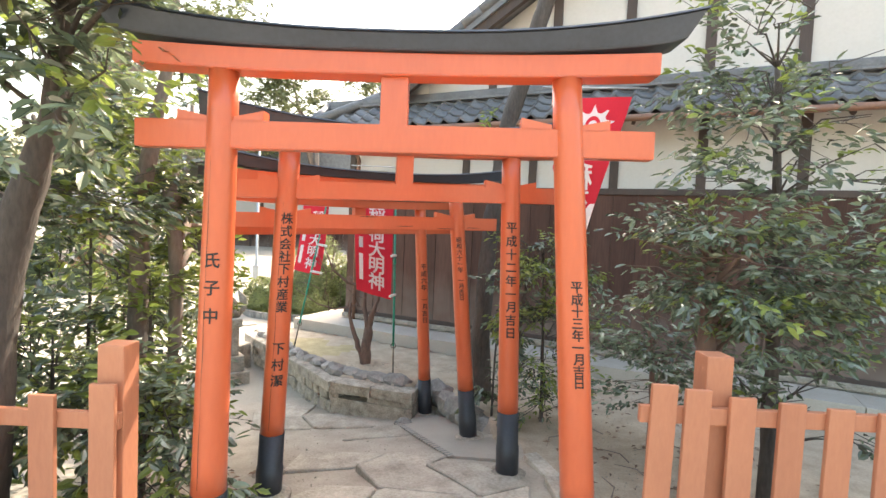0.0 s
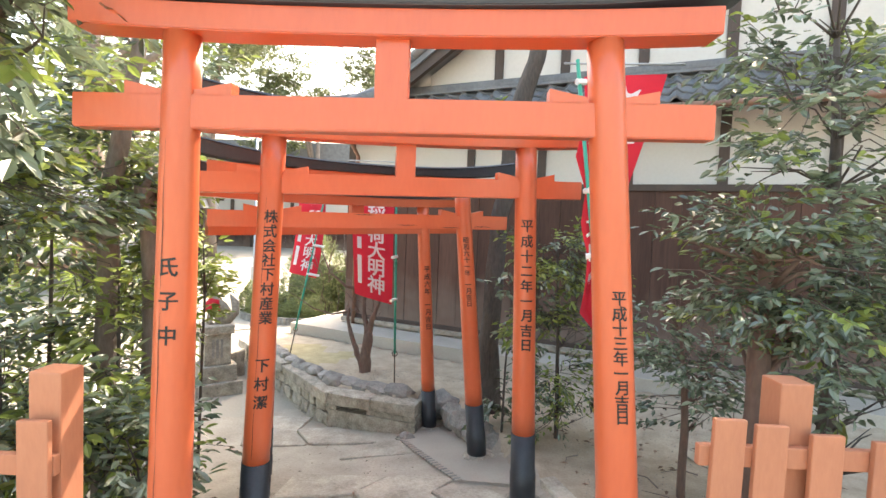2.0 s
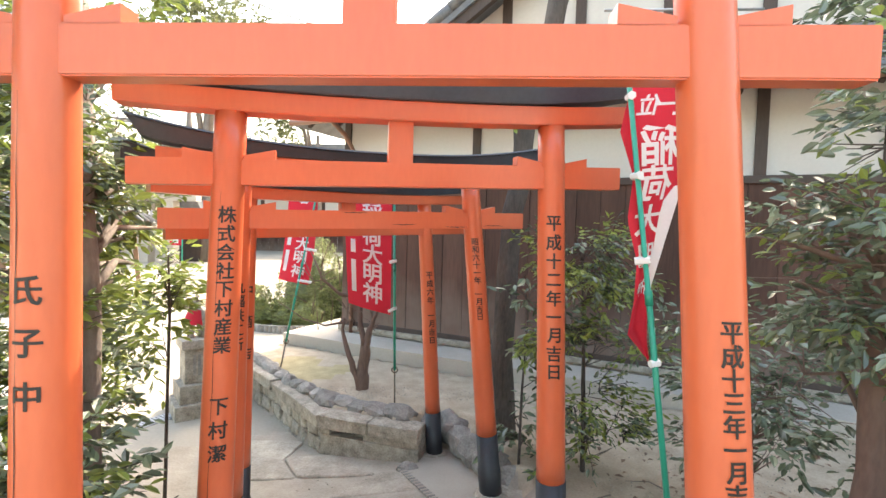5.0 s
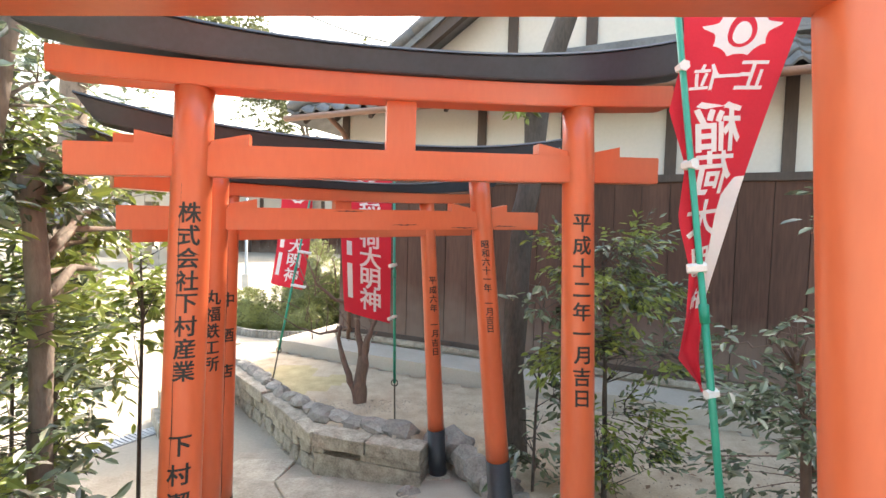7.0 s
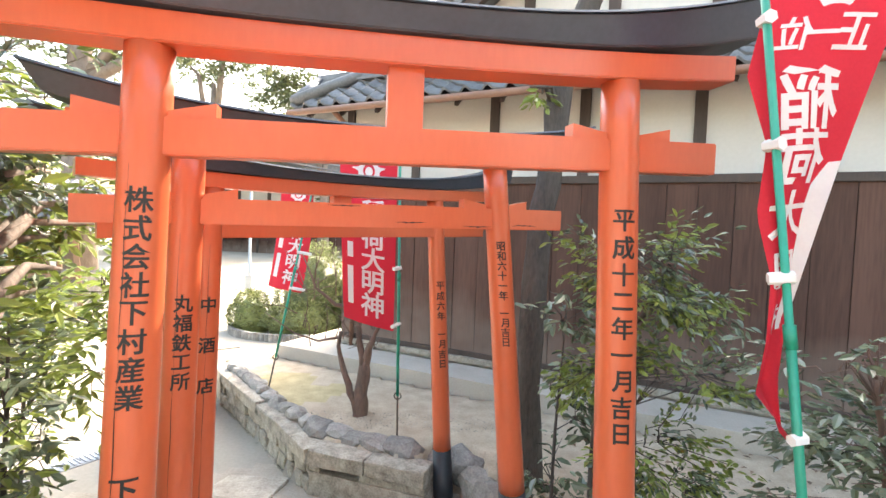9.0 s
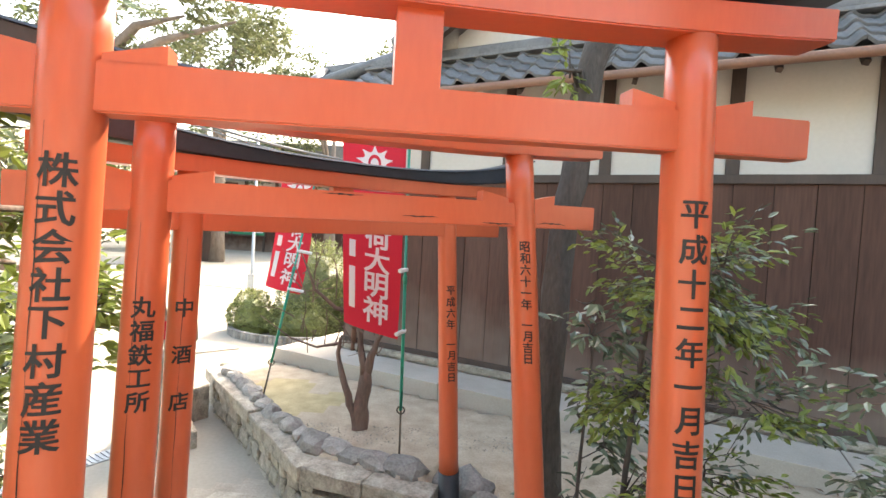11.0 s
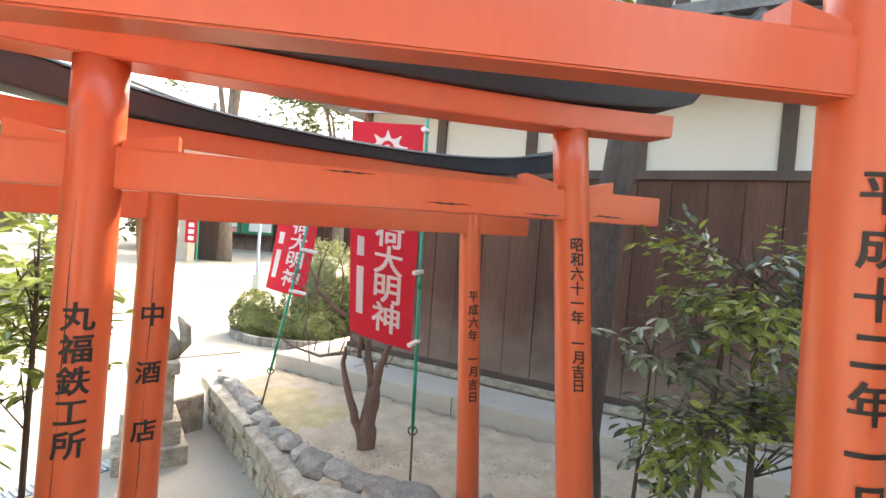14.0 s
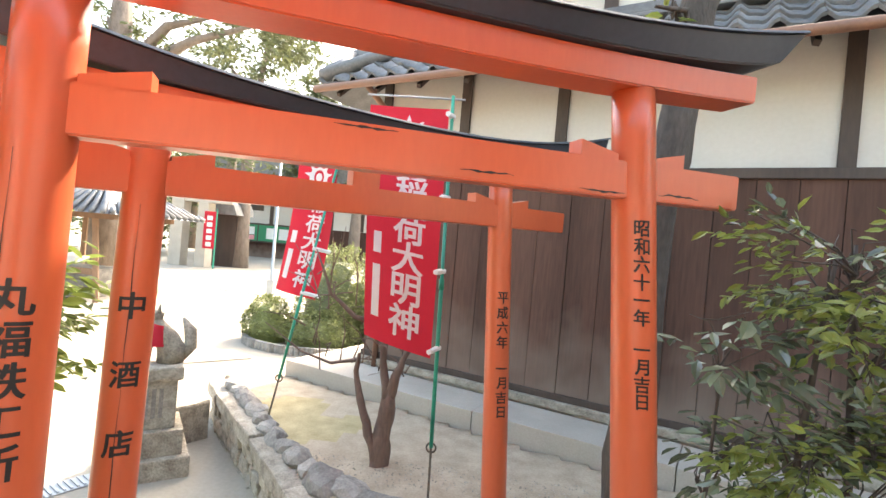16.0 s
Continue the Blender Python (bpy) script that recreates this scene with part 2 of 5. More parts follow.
# ---- ground ----
def interp(x, xs, ys):
    return float(np.interp(x, xs, ys))


def path_height(x, y):
    w = -0.45 * x + 0.89 * y
    return interp(w, [0, 1.8, 2.9, 3.6, 4.7, 5.6], [0.0, -0.05, -0.15, -0.29, -0.5, -0.6])


WALL_LINE = [(-2.98, 7.48), (-2.70, 7.13), (-1.94, 6.28), (-1.40, 5.62), (-1.18, 5.38), (-0.25, 5.08)]
GARDEN = [(-2.92, 7.56), (-2.64, 7.21), (-1.88, 6.37), (-1.33, 5.71), (-1.12, 5.48), (-0.28, 5.20), (-0.22, 5.44), (0.06, 5.42), (0.15, 5.2), (0.24, 4.88), (0.36, 4.6), (0.54, 4.25), (0.78, 3.5),
          (0.86, 2.4), (0.9, 1.2), (0.95, -4.0), (12, -4.0), (12, 1.2), (-2.45, 7.93), (-2.8, 7.85)]


def in_garden(x, y):
    inside = False
    for (x0, y0), (x1, y1) in zip(GARDEN, GARDEN[1:] + GARDEN[:1]):
        if (y0 > y) != (y1 > y) and x < x0 + (y - y0) * (x1 - x0) / (y1 - y0):
            inside = not inside
    return inside


def ground_height(x, y):
    if in_garden(x, y):
        return interp(y, [0.5, 3.5, 4.2], [0.0, -0.12, -0.17]) + 0.02 * noise.noise(Vector((x * 1.3, y * 1.3, 0)))
    return path_height(x, y) + 0.006 * noise.noise(Vector((x * 3, y * 3, 3)))


def build_ground():
    xs = [-900, -200, -60, -30, -20, -14, -10, -8, -6.5, -5.4, -4.6] + [-4.0 + 0.1 * i for i in range(91)] + [6, 8, 12, 20, 60, 200, 900]
    ys = [-900, -200, -60, -20, -10, -6, -3, -2, -1] + [-0.5 + 0.1 * i for i in range(91)] + [9.5, 11, 13, 16, 20, 30, 45, 70, 200, 900]
    verts = [(x, y, ground_height(x, y)) for y in ys for x in xs]
    nx = len(xs)
    faces, kinds = [], []
    for j in range(len(ys) - 1):
        for i in range(nx - 1):
            cx, cy = (xs[i] + xs[i + 1]) / 2, (ys[j] + ys[j + 1]) / 2
            faces.append((j * nx + i, j * nx + i + 1, (j + 1) * nx + i + 1, (j + 1) * nx + i))
            w = -0.45 * cx + 0.89 * cy
            if in_garden(cx, cy):
                kinds.append(2 if math.hypot((cx + 1.8) / 0.62, (cy - 6.6) / 0.5) + 0.7 * noise.noise(Vector((cx * 3, cy * 3, 4))) < 1 else 1)
            elif w > 6.0 or cx < -4.5:
                kinds.append(3)
            else:
                kinds.append(0)
    ob = mesh_part("ground", verts, faces, DUST)
    for mm in (SOIL, MOSS, COURT):
        ob.data.materials.append(mm)
    ob.data.polygons.foreach_set("material_index", kinds)
    ob.data.polygons.foreach_set("use_smooth", [True] * len(faces))
    return tagged(ob, "dusty packed earth path, sandy garden soil and pale court", "ground", kind="structure")


ground = build_ground()


# ---- house ----
HOUSE = Matrix(((0.905, 0.426, 0, 0.426 * 6.75), (-0.426, 0.905, 0, 0.905 * 6.75), (0, 0, 1, 0), (0, 0, 0, 1)))
S0, S1 = -4.95, 9.0       # left and right ends of the facade


def build_house():
    h = thing("house", "old house, white plaster, dark boards, grey tiled lean-to roof", "house", HOUSE)
    part("wall", box(S0, S1, 0.0, 0.15, -0.3, 3.6), PLASTER, h, "white plaster wall behind dark posts")
    part("side_wall", box(S0, S0 + 0.15, 0.153, 7.0, -0.3, 3.6), PLASTER, h)
    # gable of the upper storey; its rake falls to the left
    out = [(-3.55, 3.3), (9.5, 3.3), (9.5, 4.2), (2.6, 7.6), (-3.55, 3.75)]
    part("gable_wall", prism(out, 0.02, 0.17), PLASTER, h)
    # boards below
    # dark sheet added behind the boards; its colour stands for shade in their gaps
    part("backing", box(S0 + 0.01, S1, -0.012, -0.002, 0.1, 2.12), TIMBER, h)
    x = S0 + 0.02
    k = 0
    rnd = random.Random(4)
    while x < 6.0:
        w = 0.285 + rnd.uniform(-0.02, 0.02)
        part("board", box(x, x + w - 0.006, -0.035 - 0.006 * (k % 2), -0.013, 0.13, 2.09), BOARD, h)
        x += w
        k += 1
    part("rail", box(S0, S1, -0.07, -0.002, 2.09, 2.17, 0.006), TIMBER, h, "dark timber rail above the boards")
    part("base_rail", box(S0, S1, -0.06, -0.002, 0.07, 0.13, 0.006), TIMBER, h)
    part("sill_stone", box(S0, S1, -0.1, 0.0, 0.0, 0.07, 0.01), STONE, h)
    for s in (-4.88, -3.87, -2.85, -1.84, -0.76, 0.25, 1.27, 2.3, 3.3):
        part("post", box(s - 0.055, s + 0.055, -0.03, -0.002, 2.17, 3.15, 0.005), TIMBER, h)
    for s in (-2.5, -1.6, -0.66, 0.26, 1.2, 2.1, 3.05):
        top = 3.75 + (s + 3.55) * 0.626
        part("post", box(s - 0.06, s + 0.06, -0.012, 0.018, 3.5, min(top, 7.0), 0.004), TIMBER, h)
    # main roof over the gable
    def slab(x0, z0, x1, z1, t, y0, y1):
        d = Vector((x1 - x0, z1 - z0)).normalized()
        n2 = Vector((-d.y, d.x)) * t
        return prism([(x0, z0), (x1, z1), (x1 + n2.x, z1 + n2.y), (x0 + n2.x, z0 + n2.y)], y0, y1)
    part("roof", slab(-4.1, 3.43, 2.7, 7.69, 0.14, -0.42, 7.0), TILE, h, "dark tiled main roof")
    part("roof", slab(9.8, 4.05, 2.72, 7.69, -0.14, -0.42, 7.0), TILE, h)
    part("barge_board", slab(-4.1, 3.28, 2.7, 7.54, 0.15, -0.38, -0.30), TIMBER, h)
    for i in range(26):
        s = -4.0 + i * 0.26
        z = 3.43 + (s + 4.1) * 0.626 + 0.17
        part("edge_tile", tube([(s - 0.13, -0.40, z - 0.08), (s + 0.13, -0.40, z + 0.08)], 0.075, 8), TILE, h, smooth=True)
    # lean-to roof along the wall: eaves, rafters, tiles, gutter
    e0, e1, z0, z1 = -0.55, 0.0, 2.99, 3.42
    L0 = -5.42
    a = [(L0, e0, z0 - 0.05), (S1, e0, z0 - 0.05), (S1, e1, z1 - 0.05), (L0, e1, z1 - 0.05)]
    vs = a + [(p[0], p[1], p[2] + 0.04) for p in a]
    mesh_part("eaves_board", vs, [(0, 3, 2, 1), (4, 5, 6, 7), (0, 1, 5, 4), (2, 3, 7, 6), (0, 4, 7, 3), (1, 2, 6, 5)], TIMBER, h)
    for i in range(16):
        s = -5.2 + i * 0.52
        part("rafter", tube([(s, e0 + 0.06, z0 - 0.08), (s, -0.01, z1 - 0.09)], 0.03, 4), TIMBER, h)
    # wave-shaped tiles, shared mesh
    tw, rows = 0.245, 4
    def wave(u):
        return 0.028 * math.cos(2 * math.pi * u) + 0.012 * math.cos(4 * math.pi * u + 0.6)
    seg = 10
    V, F = [], []
    ln = 0.19
    for j, (yy, zz) in enumerate(((0, 0), (ln, 0.0))):
        for k in range(seg + 1):
            V.append((tw * k / seg, yy, zz + wave(k / seg)))
    for k in range(seg + 1):
        V.append((tw * k / seg, 0, wave(k / seg) - 0.028))
    for k in range(seg):
        F.append((k, k + 1, seg + 2 + k, seg + 1 + k))
        F.append((k + 2 * (seg + 1), k + 1 + 2 * (seg + 1), k + 1, k))
    tilemesh = bpy.data.meshes.new("tile")
    tilemesh.from_pydata(V, [], F)
    tilemesh.polygons.foreach_set("use_smooth", [i % 2 == 0 for i in range(len(F))])
    tilemesh.materials.append(TILE)
    pitch = math.atan2(z1 - z0, e1 - e0)
    n = int((6.2 - L0) / tw)
    for r in range(rows):
        for i in range(n):
            o = new("tile", tilemesh)
            o.parent = h
            y = e0 - 0.03 + r * 0.158
            o.matrix_local = Matrix.Translation((L0 + i * tw + rnd.uniform(-.004, .004), y, z0 + 0.045 + r * 0.123 + rnd.uniform(0, .006))) @ Matrix.Rotation(pitch - 0.1, 4, "X")
    part("flashing", box(L0, S1, -0.09, -0.002, z1 + 0.06, z1 + 0.16, 0.02), TILE, h)
    part("flashing", box(L0, S1, -0.13, -0.004, z1 + 0.02, z1 + 0.057, 0.01), TILE, h)
    part("hip_ridge", tube([(L0 + 0.05, e0 - 0.02, z0 + 0.12), (L0 + 0.03, 0.0, z1 + 0.12)], [0.07, 0.07], 10), TILE, h, smooth=True)
    part("hip_ridge", tube([(L0 + 0.05, e0 - 0.02, z0 + 0.12), (L0 + 1.7, 0.8, z1 + 0.75)], [0.075, 0.075], 10), TILE, h, "round ridge tiles at the roof corner", smooth=True)
    # side slope at the corner
    V = [(L0, e0, z0), (L0 + 1.65, 0.8, z1 + 0.66), (L0 + 1.65, 6.5, z1 + 0.66), (L0, 6.5, z0)]
    V2 = [(x, y, z - 0.07) for x, y, z in V]
    mesh_part("side_roof", V + V2, [(0, 1, 2, 3), (7, 6, 5, 4), (0, 4, 5, 1), (3, 2, 6, 7), (0, 3, 7, 4), (1, 5, 6, 2)], TILE, h)
    V = [(L0, e0, z0), (L0 + 1.65, 0.8, z1 + 0.66), (S1, 0.8, z1 + 0.66), (S1, e0, z0)]
    part("gutter", tube([(L0, e0 - 0.07, z0 - 0.04), (S1, e0 - 0.07, z0 - 0.05)], 0.04, 10), BROWN_PIPE, h, "brown rain gutter", smooth=True)
    part("meter_box", box(-4.35, -4.2, -0.12, -0.002, 2.2, 2.42, 0.01), CONCRETE, h, "small beige box high on the wall")
    return h


house = build_house()
walkway = thing("walkway", "pale concrete walkway slab along the house wall", "walkway", HOUSE, kind="structure")
x = -5.52
for i, w in enumerate((2.3, 1.6, 1.75, 1.7, 1.8, 1.7, 2.6)):
    part("slab", box(x, x + w - 0.008, -0.62, -0.102, -0.25, -0.02 + 0.004 * (i % 2), 0.008), CONCRETE, walkway)
    x += w
part("side_slab", box(-5.52, -4.96, -0.10, 5.0, -0.25, -0.022, 0.008), CONCRETE, walkway)


# ---- torii gates ----
def torii(A, B, base_l, base_r, z_l, z_r, top, nuki, shimaki, kasagi, tilt, centre, reach, strut, black, rad, texts, label, wedge=0.2, cracks=()):
    """A gate in its own plane: x from the left post's axis, z up. base/top: x of the post axes at foot and head."""
    A, B = Vector((*A, 0)), Vector((*B, 0))
    d = (B - A).normalized()
    m = Matrix(((d.x, -d.y, 0, A.x), (d.y, d.x, 0, A.y), (0, 0, 1, 0), (0, 0, 0, 1)))
    g = thing("torii_gate", label, "torii", m, "torii gates over the path")
    zt = top
    feet = ((base_l, z_l, 0.0), (base_r, z_r, top[2]))
    k = math.tan(radians(tilt))

    def lift(x):
        return k * (x - centre)
    posts = []
    for (xb, zb, xt), (lines, zblack) in zip(feet, ((texts[0], black[0]), (texts[1], black[1]))):
        xt = top[0] if xb == base_l else top[1]
        ztop = shimaki[0] + lift(xt) + 0.01
        def axis(z, xb=xb, zb=zb, xt=xt, ztop=ztop):
            f = (z - zb) / (ztop - zb)
            return Vector((xb + (xt - xb) * f, 0, z))
        def radius(z, zb=zb, ztop=ztop):
            return rad[1] + (rad[0] - rad[1]) * (z - zb) / (ztop - zb)
        zs = [zblack + (ztop - zblack) * i / 12 for i in range(13)]
        p = part("pillar", tube([axis(z) for z in zs], [radius(z) for z in zs], 32), VERMILION, g, smooth=True)
        posts.append(p)
        zs = [zb - 0.03, zblack * 0.5 + zb * 0.5 - 0.004, zblack * 0.5 + zb * 0.5, zblack + 0.012]
        part("black_foot", tube([axis(z) for z in zs], [radius(zs[0]) + 0.006, radius(zs[0]) + 0.006, radius(zs[2]) + 0.003, radius(zs[3]) + 0.003], 32), BLACK, p, "black painted foot of the post", smooth=True)
        bm = tube([(xb, 0, zb - 0.08), (xb, 0, zb + 0.025), (xb, 0, zb + 0.045)], [0.14, 0.13, 0.095], 18, rough=0.25)
        part("foot_stone", bm, STONE, p)
        for chars, ztop_text, pitch, size, turn in lines:
            zc = ztop_text - size * 0.45
            for ch in chars:
                if ch == " ":
                    zc -= pitch * 0.8
                    continue
                bm = column_of_text(ch, pitch, size)
                split_long(bm, 0.012)
                for v in bm.verts:
                    z = zc + v.co.z
                    r = radius(z) + 0.0022
                    a = v.co.x / r + radians(turn)
                    c = axis(z)
                    v.co = Vector((c.x + r * math.sin(a), -r * math.cos(a), z))
                part("character", bm, INK, p, "black brush-written character")
                zc -= pitch
        # a dark drying crack down the post
        if xb == base_l:
            bm = bmesh.new()
            zs = [zblack + 0.05 + (nuki[0] - zblack - 0.1) * i / 20 for i in range(21)]
            prev = None
            for i, z in enumerate(zs):
                r = radius(z) + 0.001
                a = radians(-14 + 1.2 * math.sin(i * 1.7))
                wdt = 0.0016 * (0.6 + 0.4 * math.sin(i * 0.9)) / r
                c = axis(z)
                cur = [bm.verts.new((c.x + r * math.sin(a + s * wdt), -r * math.cos(a + s * wdt), z)) for s in (-1, 1)]
                if prev:
                    bm.faces.new((prev[0], prev[1], cur[1], cur[0]))
                prev = cur
            part("crack", bm, INK, p, "thin dark crack in the paint")

    def beam(x0, x1, prof, y, bevel, name, mat, n=28, label=""):
        """A curved beam: prof(x) gives its bottom and top."""
        bm = bmesh.new()
        rings = []
        for i in range(n + 1):
            x = x0 + (x1 - x0) * i / n
            lo, hi, y0, y1, sl = prof(x)
            rings.append([bm.verts.new(c) for c in ((x - sl * 0, -y0, lo), (x, y0, lo), (x, y1, hi), (x, -y1, hi))])
        for r0, r1 in zip(rings, rings[1:]):
            for q in range(4):
                bm.faces.new((r0[q], r1[q], r1[(q + 1) % 4], r0[(q + 1) % 4]))
        bm.faces.new(rings[0])
        bm.faces.new(rings[-1][::-1])
        bmesh.ops.recalc_face_normals(bm, faces=bm.faces)
        es = [e for e in bm.edges if abs(e.verts[0].co.x - e.verts[1].co.x) > 1e-4]
        bmesh.ops.bevel(bm, geom=es, offset=bevel, segments=2, affect="EDGES")
        return part(name, bm, mat, g, label)
    nr, sr, kr = reach
    beam(centre - nr, centre + nr, lambda x: (nuki[0] + lift(x), nuki[1] + lift(x), 0.034, 0.034, 0), 0, 0.004, "nuki", VERMILION, 6)

    # splits along the grain of the crossbeam: place along it, height within it
    for n_crack, (xc, f) in enumerate(cracks):
        bm = bmesh.new()
        prev = None
        for i in range(13):
            x = xc - 0.075 + 0.15 * i / 12
            z = nuki[0] + (nuki[1] - nuki[0]) * f + lift(x) + 0.006 * noise.noise(Vector((x * 30, n_crack, 0)))
            half = 0.0005 + 0.0035 * math.sin(math.pi * i / 12) * (0.6 + 0.4 * math.sin(i * 2.1 + n_crack))
            cur = [bm.verts.new((x, -0.0352, z + q * half)) for q in (-1, 1)]
            if prev:
                bm.faces.new((prev[0], cur[0], cur[1], prev[1]))
            prev = cur
        part("crack", bm, INK, g, "dark split along the grain")

    def rise(x, amt, p=2.4):
        return amt * (abs(x - centre) / kr) ** p
    beam(centre - sr, centre + sr, lambda x: (shimaki[0] + lift(x) + rise(x, 0.035), shimaki[1] + lift(x) + rise(x, 0.035), 0.06, 0.062, 0), 0, 0.004, "shimaki", VERMILION)
    up = kasagi[1] - kasagi[0]
    bk = beam(centre - kr, centre + kr, lambda x: (shimaki[1] + 0.002 + lift(x) + rise(x, 0.035) + rise(x, 0.35 * up, 4.0), kasagi[0] + lift(x) + rise(x, up), 0.085, 0.115, 0), 0, 0.004, "kasagi", COPPER, label="dark upswept top beam")
    for v in bk.data.vertices:     # slanted ends
        f = abs(v.co.x - centre) / kr
        if f > 0.9 and v.co.z < shimaki[1] + lift(v.co.x) + 0.05 + 0.035:
            v.co.x -= math.copysign(0.05 * (f - 0.9) / 0.1, v.co.x - centre)
    beam(centre - kr - 0.01, centre + kr + 0.01, lambda x: (kasagi[0] + 0.001 + lift(x) + rise(x, up), kasagi[0] + 0.012 + lift(x) + rise(x, up), 0.125, 0.118, 0), 0, 0.002, "cap_sheet", COPPER)
    if strut:
        part("strut", box(centre - strut, centre + strut, -0.028, 0.028, nuki[1] + lift(centre) - 0.005, shimaki[0] + lift(centre) + 0.005, 0.004), VERMILION, g)
    for xb in (top[0], top[1]):
        zn = nuki[1] + lift(xb)
        for sgn in (-1, 1):
            a, b = xb + sgn * 0.055, xb + sgn * (0.055 + wedge * 0.62)
            zz = nuki[1] + lift(xb)
            o = [(a, zz - 0.004), (b, zz - 0.004 + lift(b) - lift(a)), (b, zz + 0.042 + lift(b) - lift(a)), (a, zz + 0.016)]
            part("wedge", prism(o if sgn > 0 else o[::-1], -0.03, 0.03), VERMILION, g)
    return g


torii((-0.94, 2.05), (0.55, 2.03), -0.03, 1.60, -0.05, -0.06, (0.006, 1.415, 0), (1.885, 1.998), (2.19, 2.277), (2.335, 2.45), 0.8, 0.715,
      (1.06, 1.055, 1.195), 0.056, (0.40, 0.40), (0.059, 0.075),
      ([("氏子中", 1.445, 0.115, 0.068, 8)], [("平成十三年一月吉日", 1.395, 0.049, 0.052, 4)]),
      "orange-red wooden torii gate beside the picket fence")
torii((-0.97, 3.0), (0.49, 3.36), -0.06, 1.537, -0.155, -0.154, (0.012, 1.449, 0), (1.742, 1.850), (2.03, 2.115), (2.185, 2.33), 1.8, 0.72,
      (1.09, 1.125, 1.20), 0.055, (0.25, 0.31), (0.063, 0.074),
      ([("株式会社下村産業", 1.63, 0.0765, 0.073, 12), ("下村潔", 0.84, 0.098, 0.078, 10)], [("平成十二年一月吉日", 1.637, 0.0895, 0.08, -13)]),
      "orange-red wooden torii gate with company inscription and black feet")
torii((-1.17, 3.58), (0.19, 4.21), -0.05, 1.62, -0.33, -0.29, (0.005, 1.383, 0), (1.545, 1.65), (1.845, 1.925), (1.975, 2.085), 1.2, 0.70,
      (1.08, 1.085, 1.20), 0.0, (0.05, 0.158), (0.060, 0.072),
      ([("丸福鉄工所", 1.255, 0.077, 0.073, 8)], [("昭和六十一年 一月吉日", 1.50, 0.050, 0.05, -20)]),
      "orange-red wooden torii gate with cracked crossbeam and black feet", cracks=((0.93, 0.25), (1.28, 0.12), (1.55, 0.2), (0.62, 0.9)))
torii((-1.35, 4.12), (-0.17, 5.22), -0.045, 1.69, -0.47, -0.50, (0.003, 1.493, 0), (1.478, 1.585), (1.725, 1.80), (1.845, 2.02), 1.3, 0.74,
      (1.22, 1.30, 1.45), 0.06, (-0.05, -0.09), (0.058, 0.068),
      ([("中酒店", 1.165, 0.205, 0.085, -8)], [("平成六年 一月吉日", 1.18, 0.073, 0.065, -20)]),
      "smaller orange-red wooden torii gate beside the stone planter")


# ---- picket fences beside the first gate ----
def fence(posts, pickets, rails, y, label):
    f = thing("picket_fence", label, "fence", pose(0, y, 0), "picket fences")
    for x, top in posts:
        part("post", box(x - 0.055, x + 0.055, 0.03, 0.135, -0.1, top, 0.006), PICKET, f)
    for x, top, lean in pickets:
        part("picket", box(-0.052, 0.052, -0.022, -0.001, -0.05, top, 0.004, m=pose(x, 0, 0, 0, lean, 0)), PICKET, f)
    for x0, x1, z in rails:
        part("rail", box(x0, x1, 0.0, 0.028, z - 0.035, z + 0.035, 0.004), PICKET, f)
    return f


fence([(1.16, 1.11), (2.6, 1.08)], [(0.90, 1.0, 1.0), (1.045, 0.985, 0.5), (1.235, 0.96, 0), (1.43, 0.945, 0.4), (1.625, 0.93, 0.5), (1.84, 0.92, 0), (2.06, 0.93, 0.3), (2.28, 0.93, 0), (2.5, 0.93, 0)],
      [(0.83, 2.75, 0.87), (0.83, 2.75, 0.35)], 1.95, "faded orange painted wooden picket fence with square post")
fence([(-1.345, 1.045), (-2.8, 1.04)], [(-1.345, 0.90, 0), (-1.585, 0.845, -0.4), (-1.83, 0.84, 0), (-2.07, 0.85, 0), (-2.3, 0.84, 0)],
      [(-2.9, -1.29, 0.74), (-2.9, -1.29, 0.3)], 1.95, "faded orange picket fence before leafy shrubs")


# ---- stone planter wall, its rocks, and the paving ----
def rock(size, seed, sub=2):
    bm = bmesh.new()
    bmesh.ops.create_icosphere(bm, subdivisions=sub, radius=1)
    o = Vector((seed * 3.1, seed * 1.7, seed * 0.9))
    for v in bm.verts:
        n1 = noise.noise(v.co * 1.1 + o)
        n2 = noise.noise(v.co * 3.0 + o)
        v.co *= 1 + 0.38 * n1 + 0.12 * n2
        v.co = Vector((v.co.x * size[0], v.co.y * size[1], v.co.z * size[2]))
    return bm


wall = thing("planter_wall", "low granite retaining wall with coping slabs round the garden", "stone wall", kind="structure")
rnd = random.Random(7)


def along(line, step):
    """Points and directions at even steps along a line."""
    out, rest = [], 0.0
    for (x0, y0), (x1, y1) in zip(line, line[1:]):
        L = math.hypot(x1 - x0, y1 - y0)
        d = rest
        while d < L:
            out.append((x0 + (x1 - x0) * d / L, y0 + (y1 - y0) * d / L, math.degrees(math.atan2(y1 - y0, x1 - x0))))
            d += step
        rest = d - L
    return out


def hewn(x0, x1, y0, y1, z0, z1, seed, bevel=0.014, amount=0.014):
    """A roughly squared stone with an uneven face."""
    bm = box(x0, x1, y0, y1, z0, z1, bevel)
    bmesh.ops.subdivide_edges(bm, edges=[e for e in bm.edges if e.calc_length() > 0.09], cuts=2, use_grid_fill=True)
    for v in bm.verts:
        v.co += Vector((0.3, 1, 0.5)) * amount * (noise.noise(v.co * 9 + Vector((seed, 0, seed))) + 0.6 * noise.noise(v.co * 23 + Vector((0, seed, 0))))
    return bm


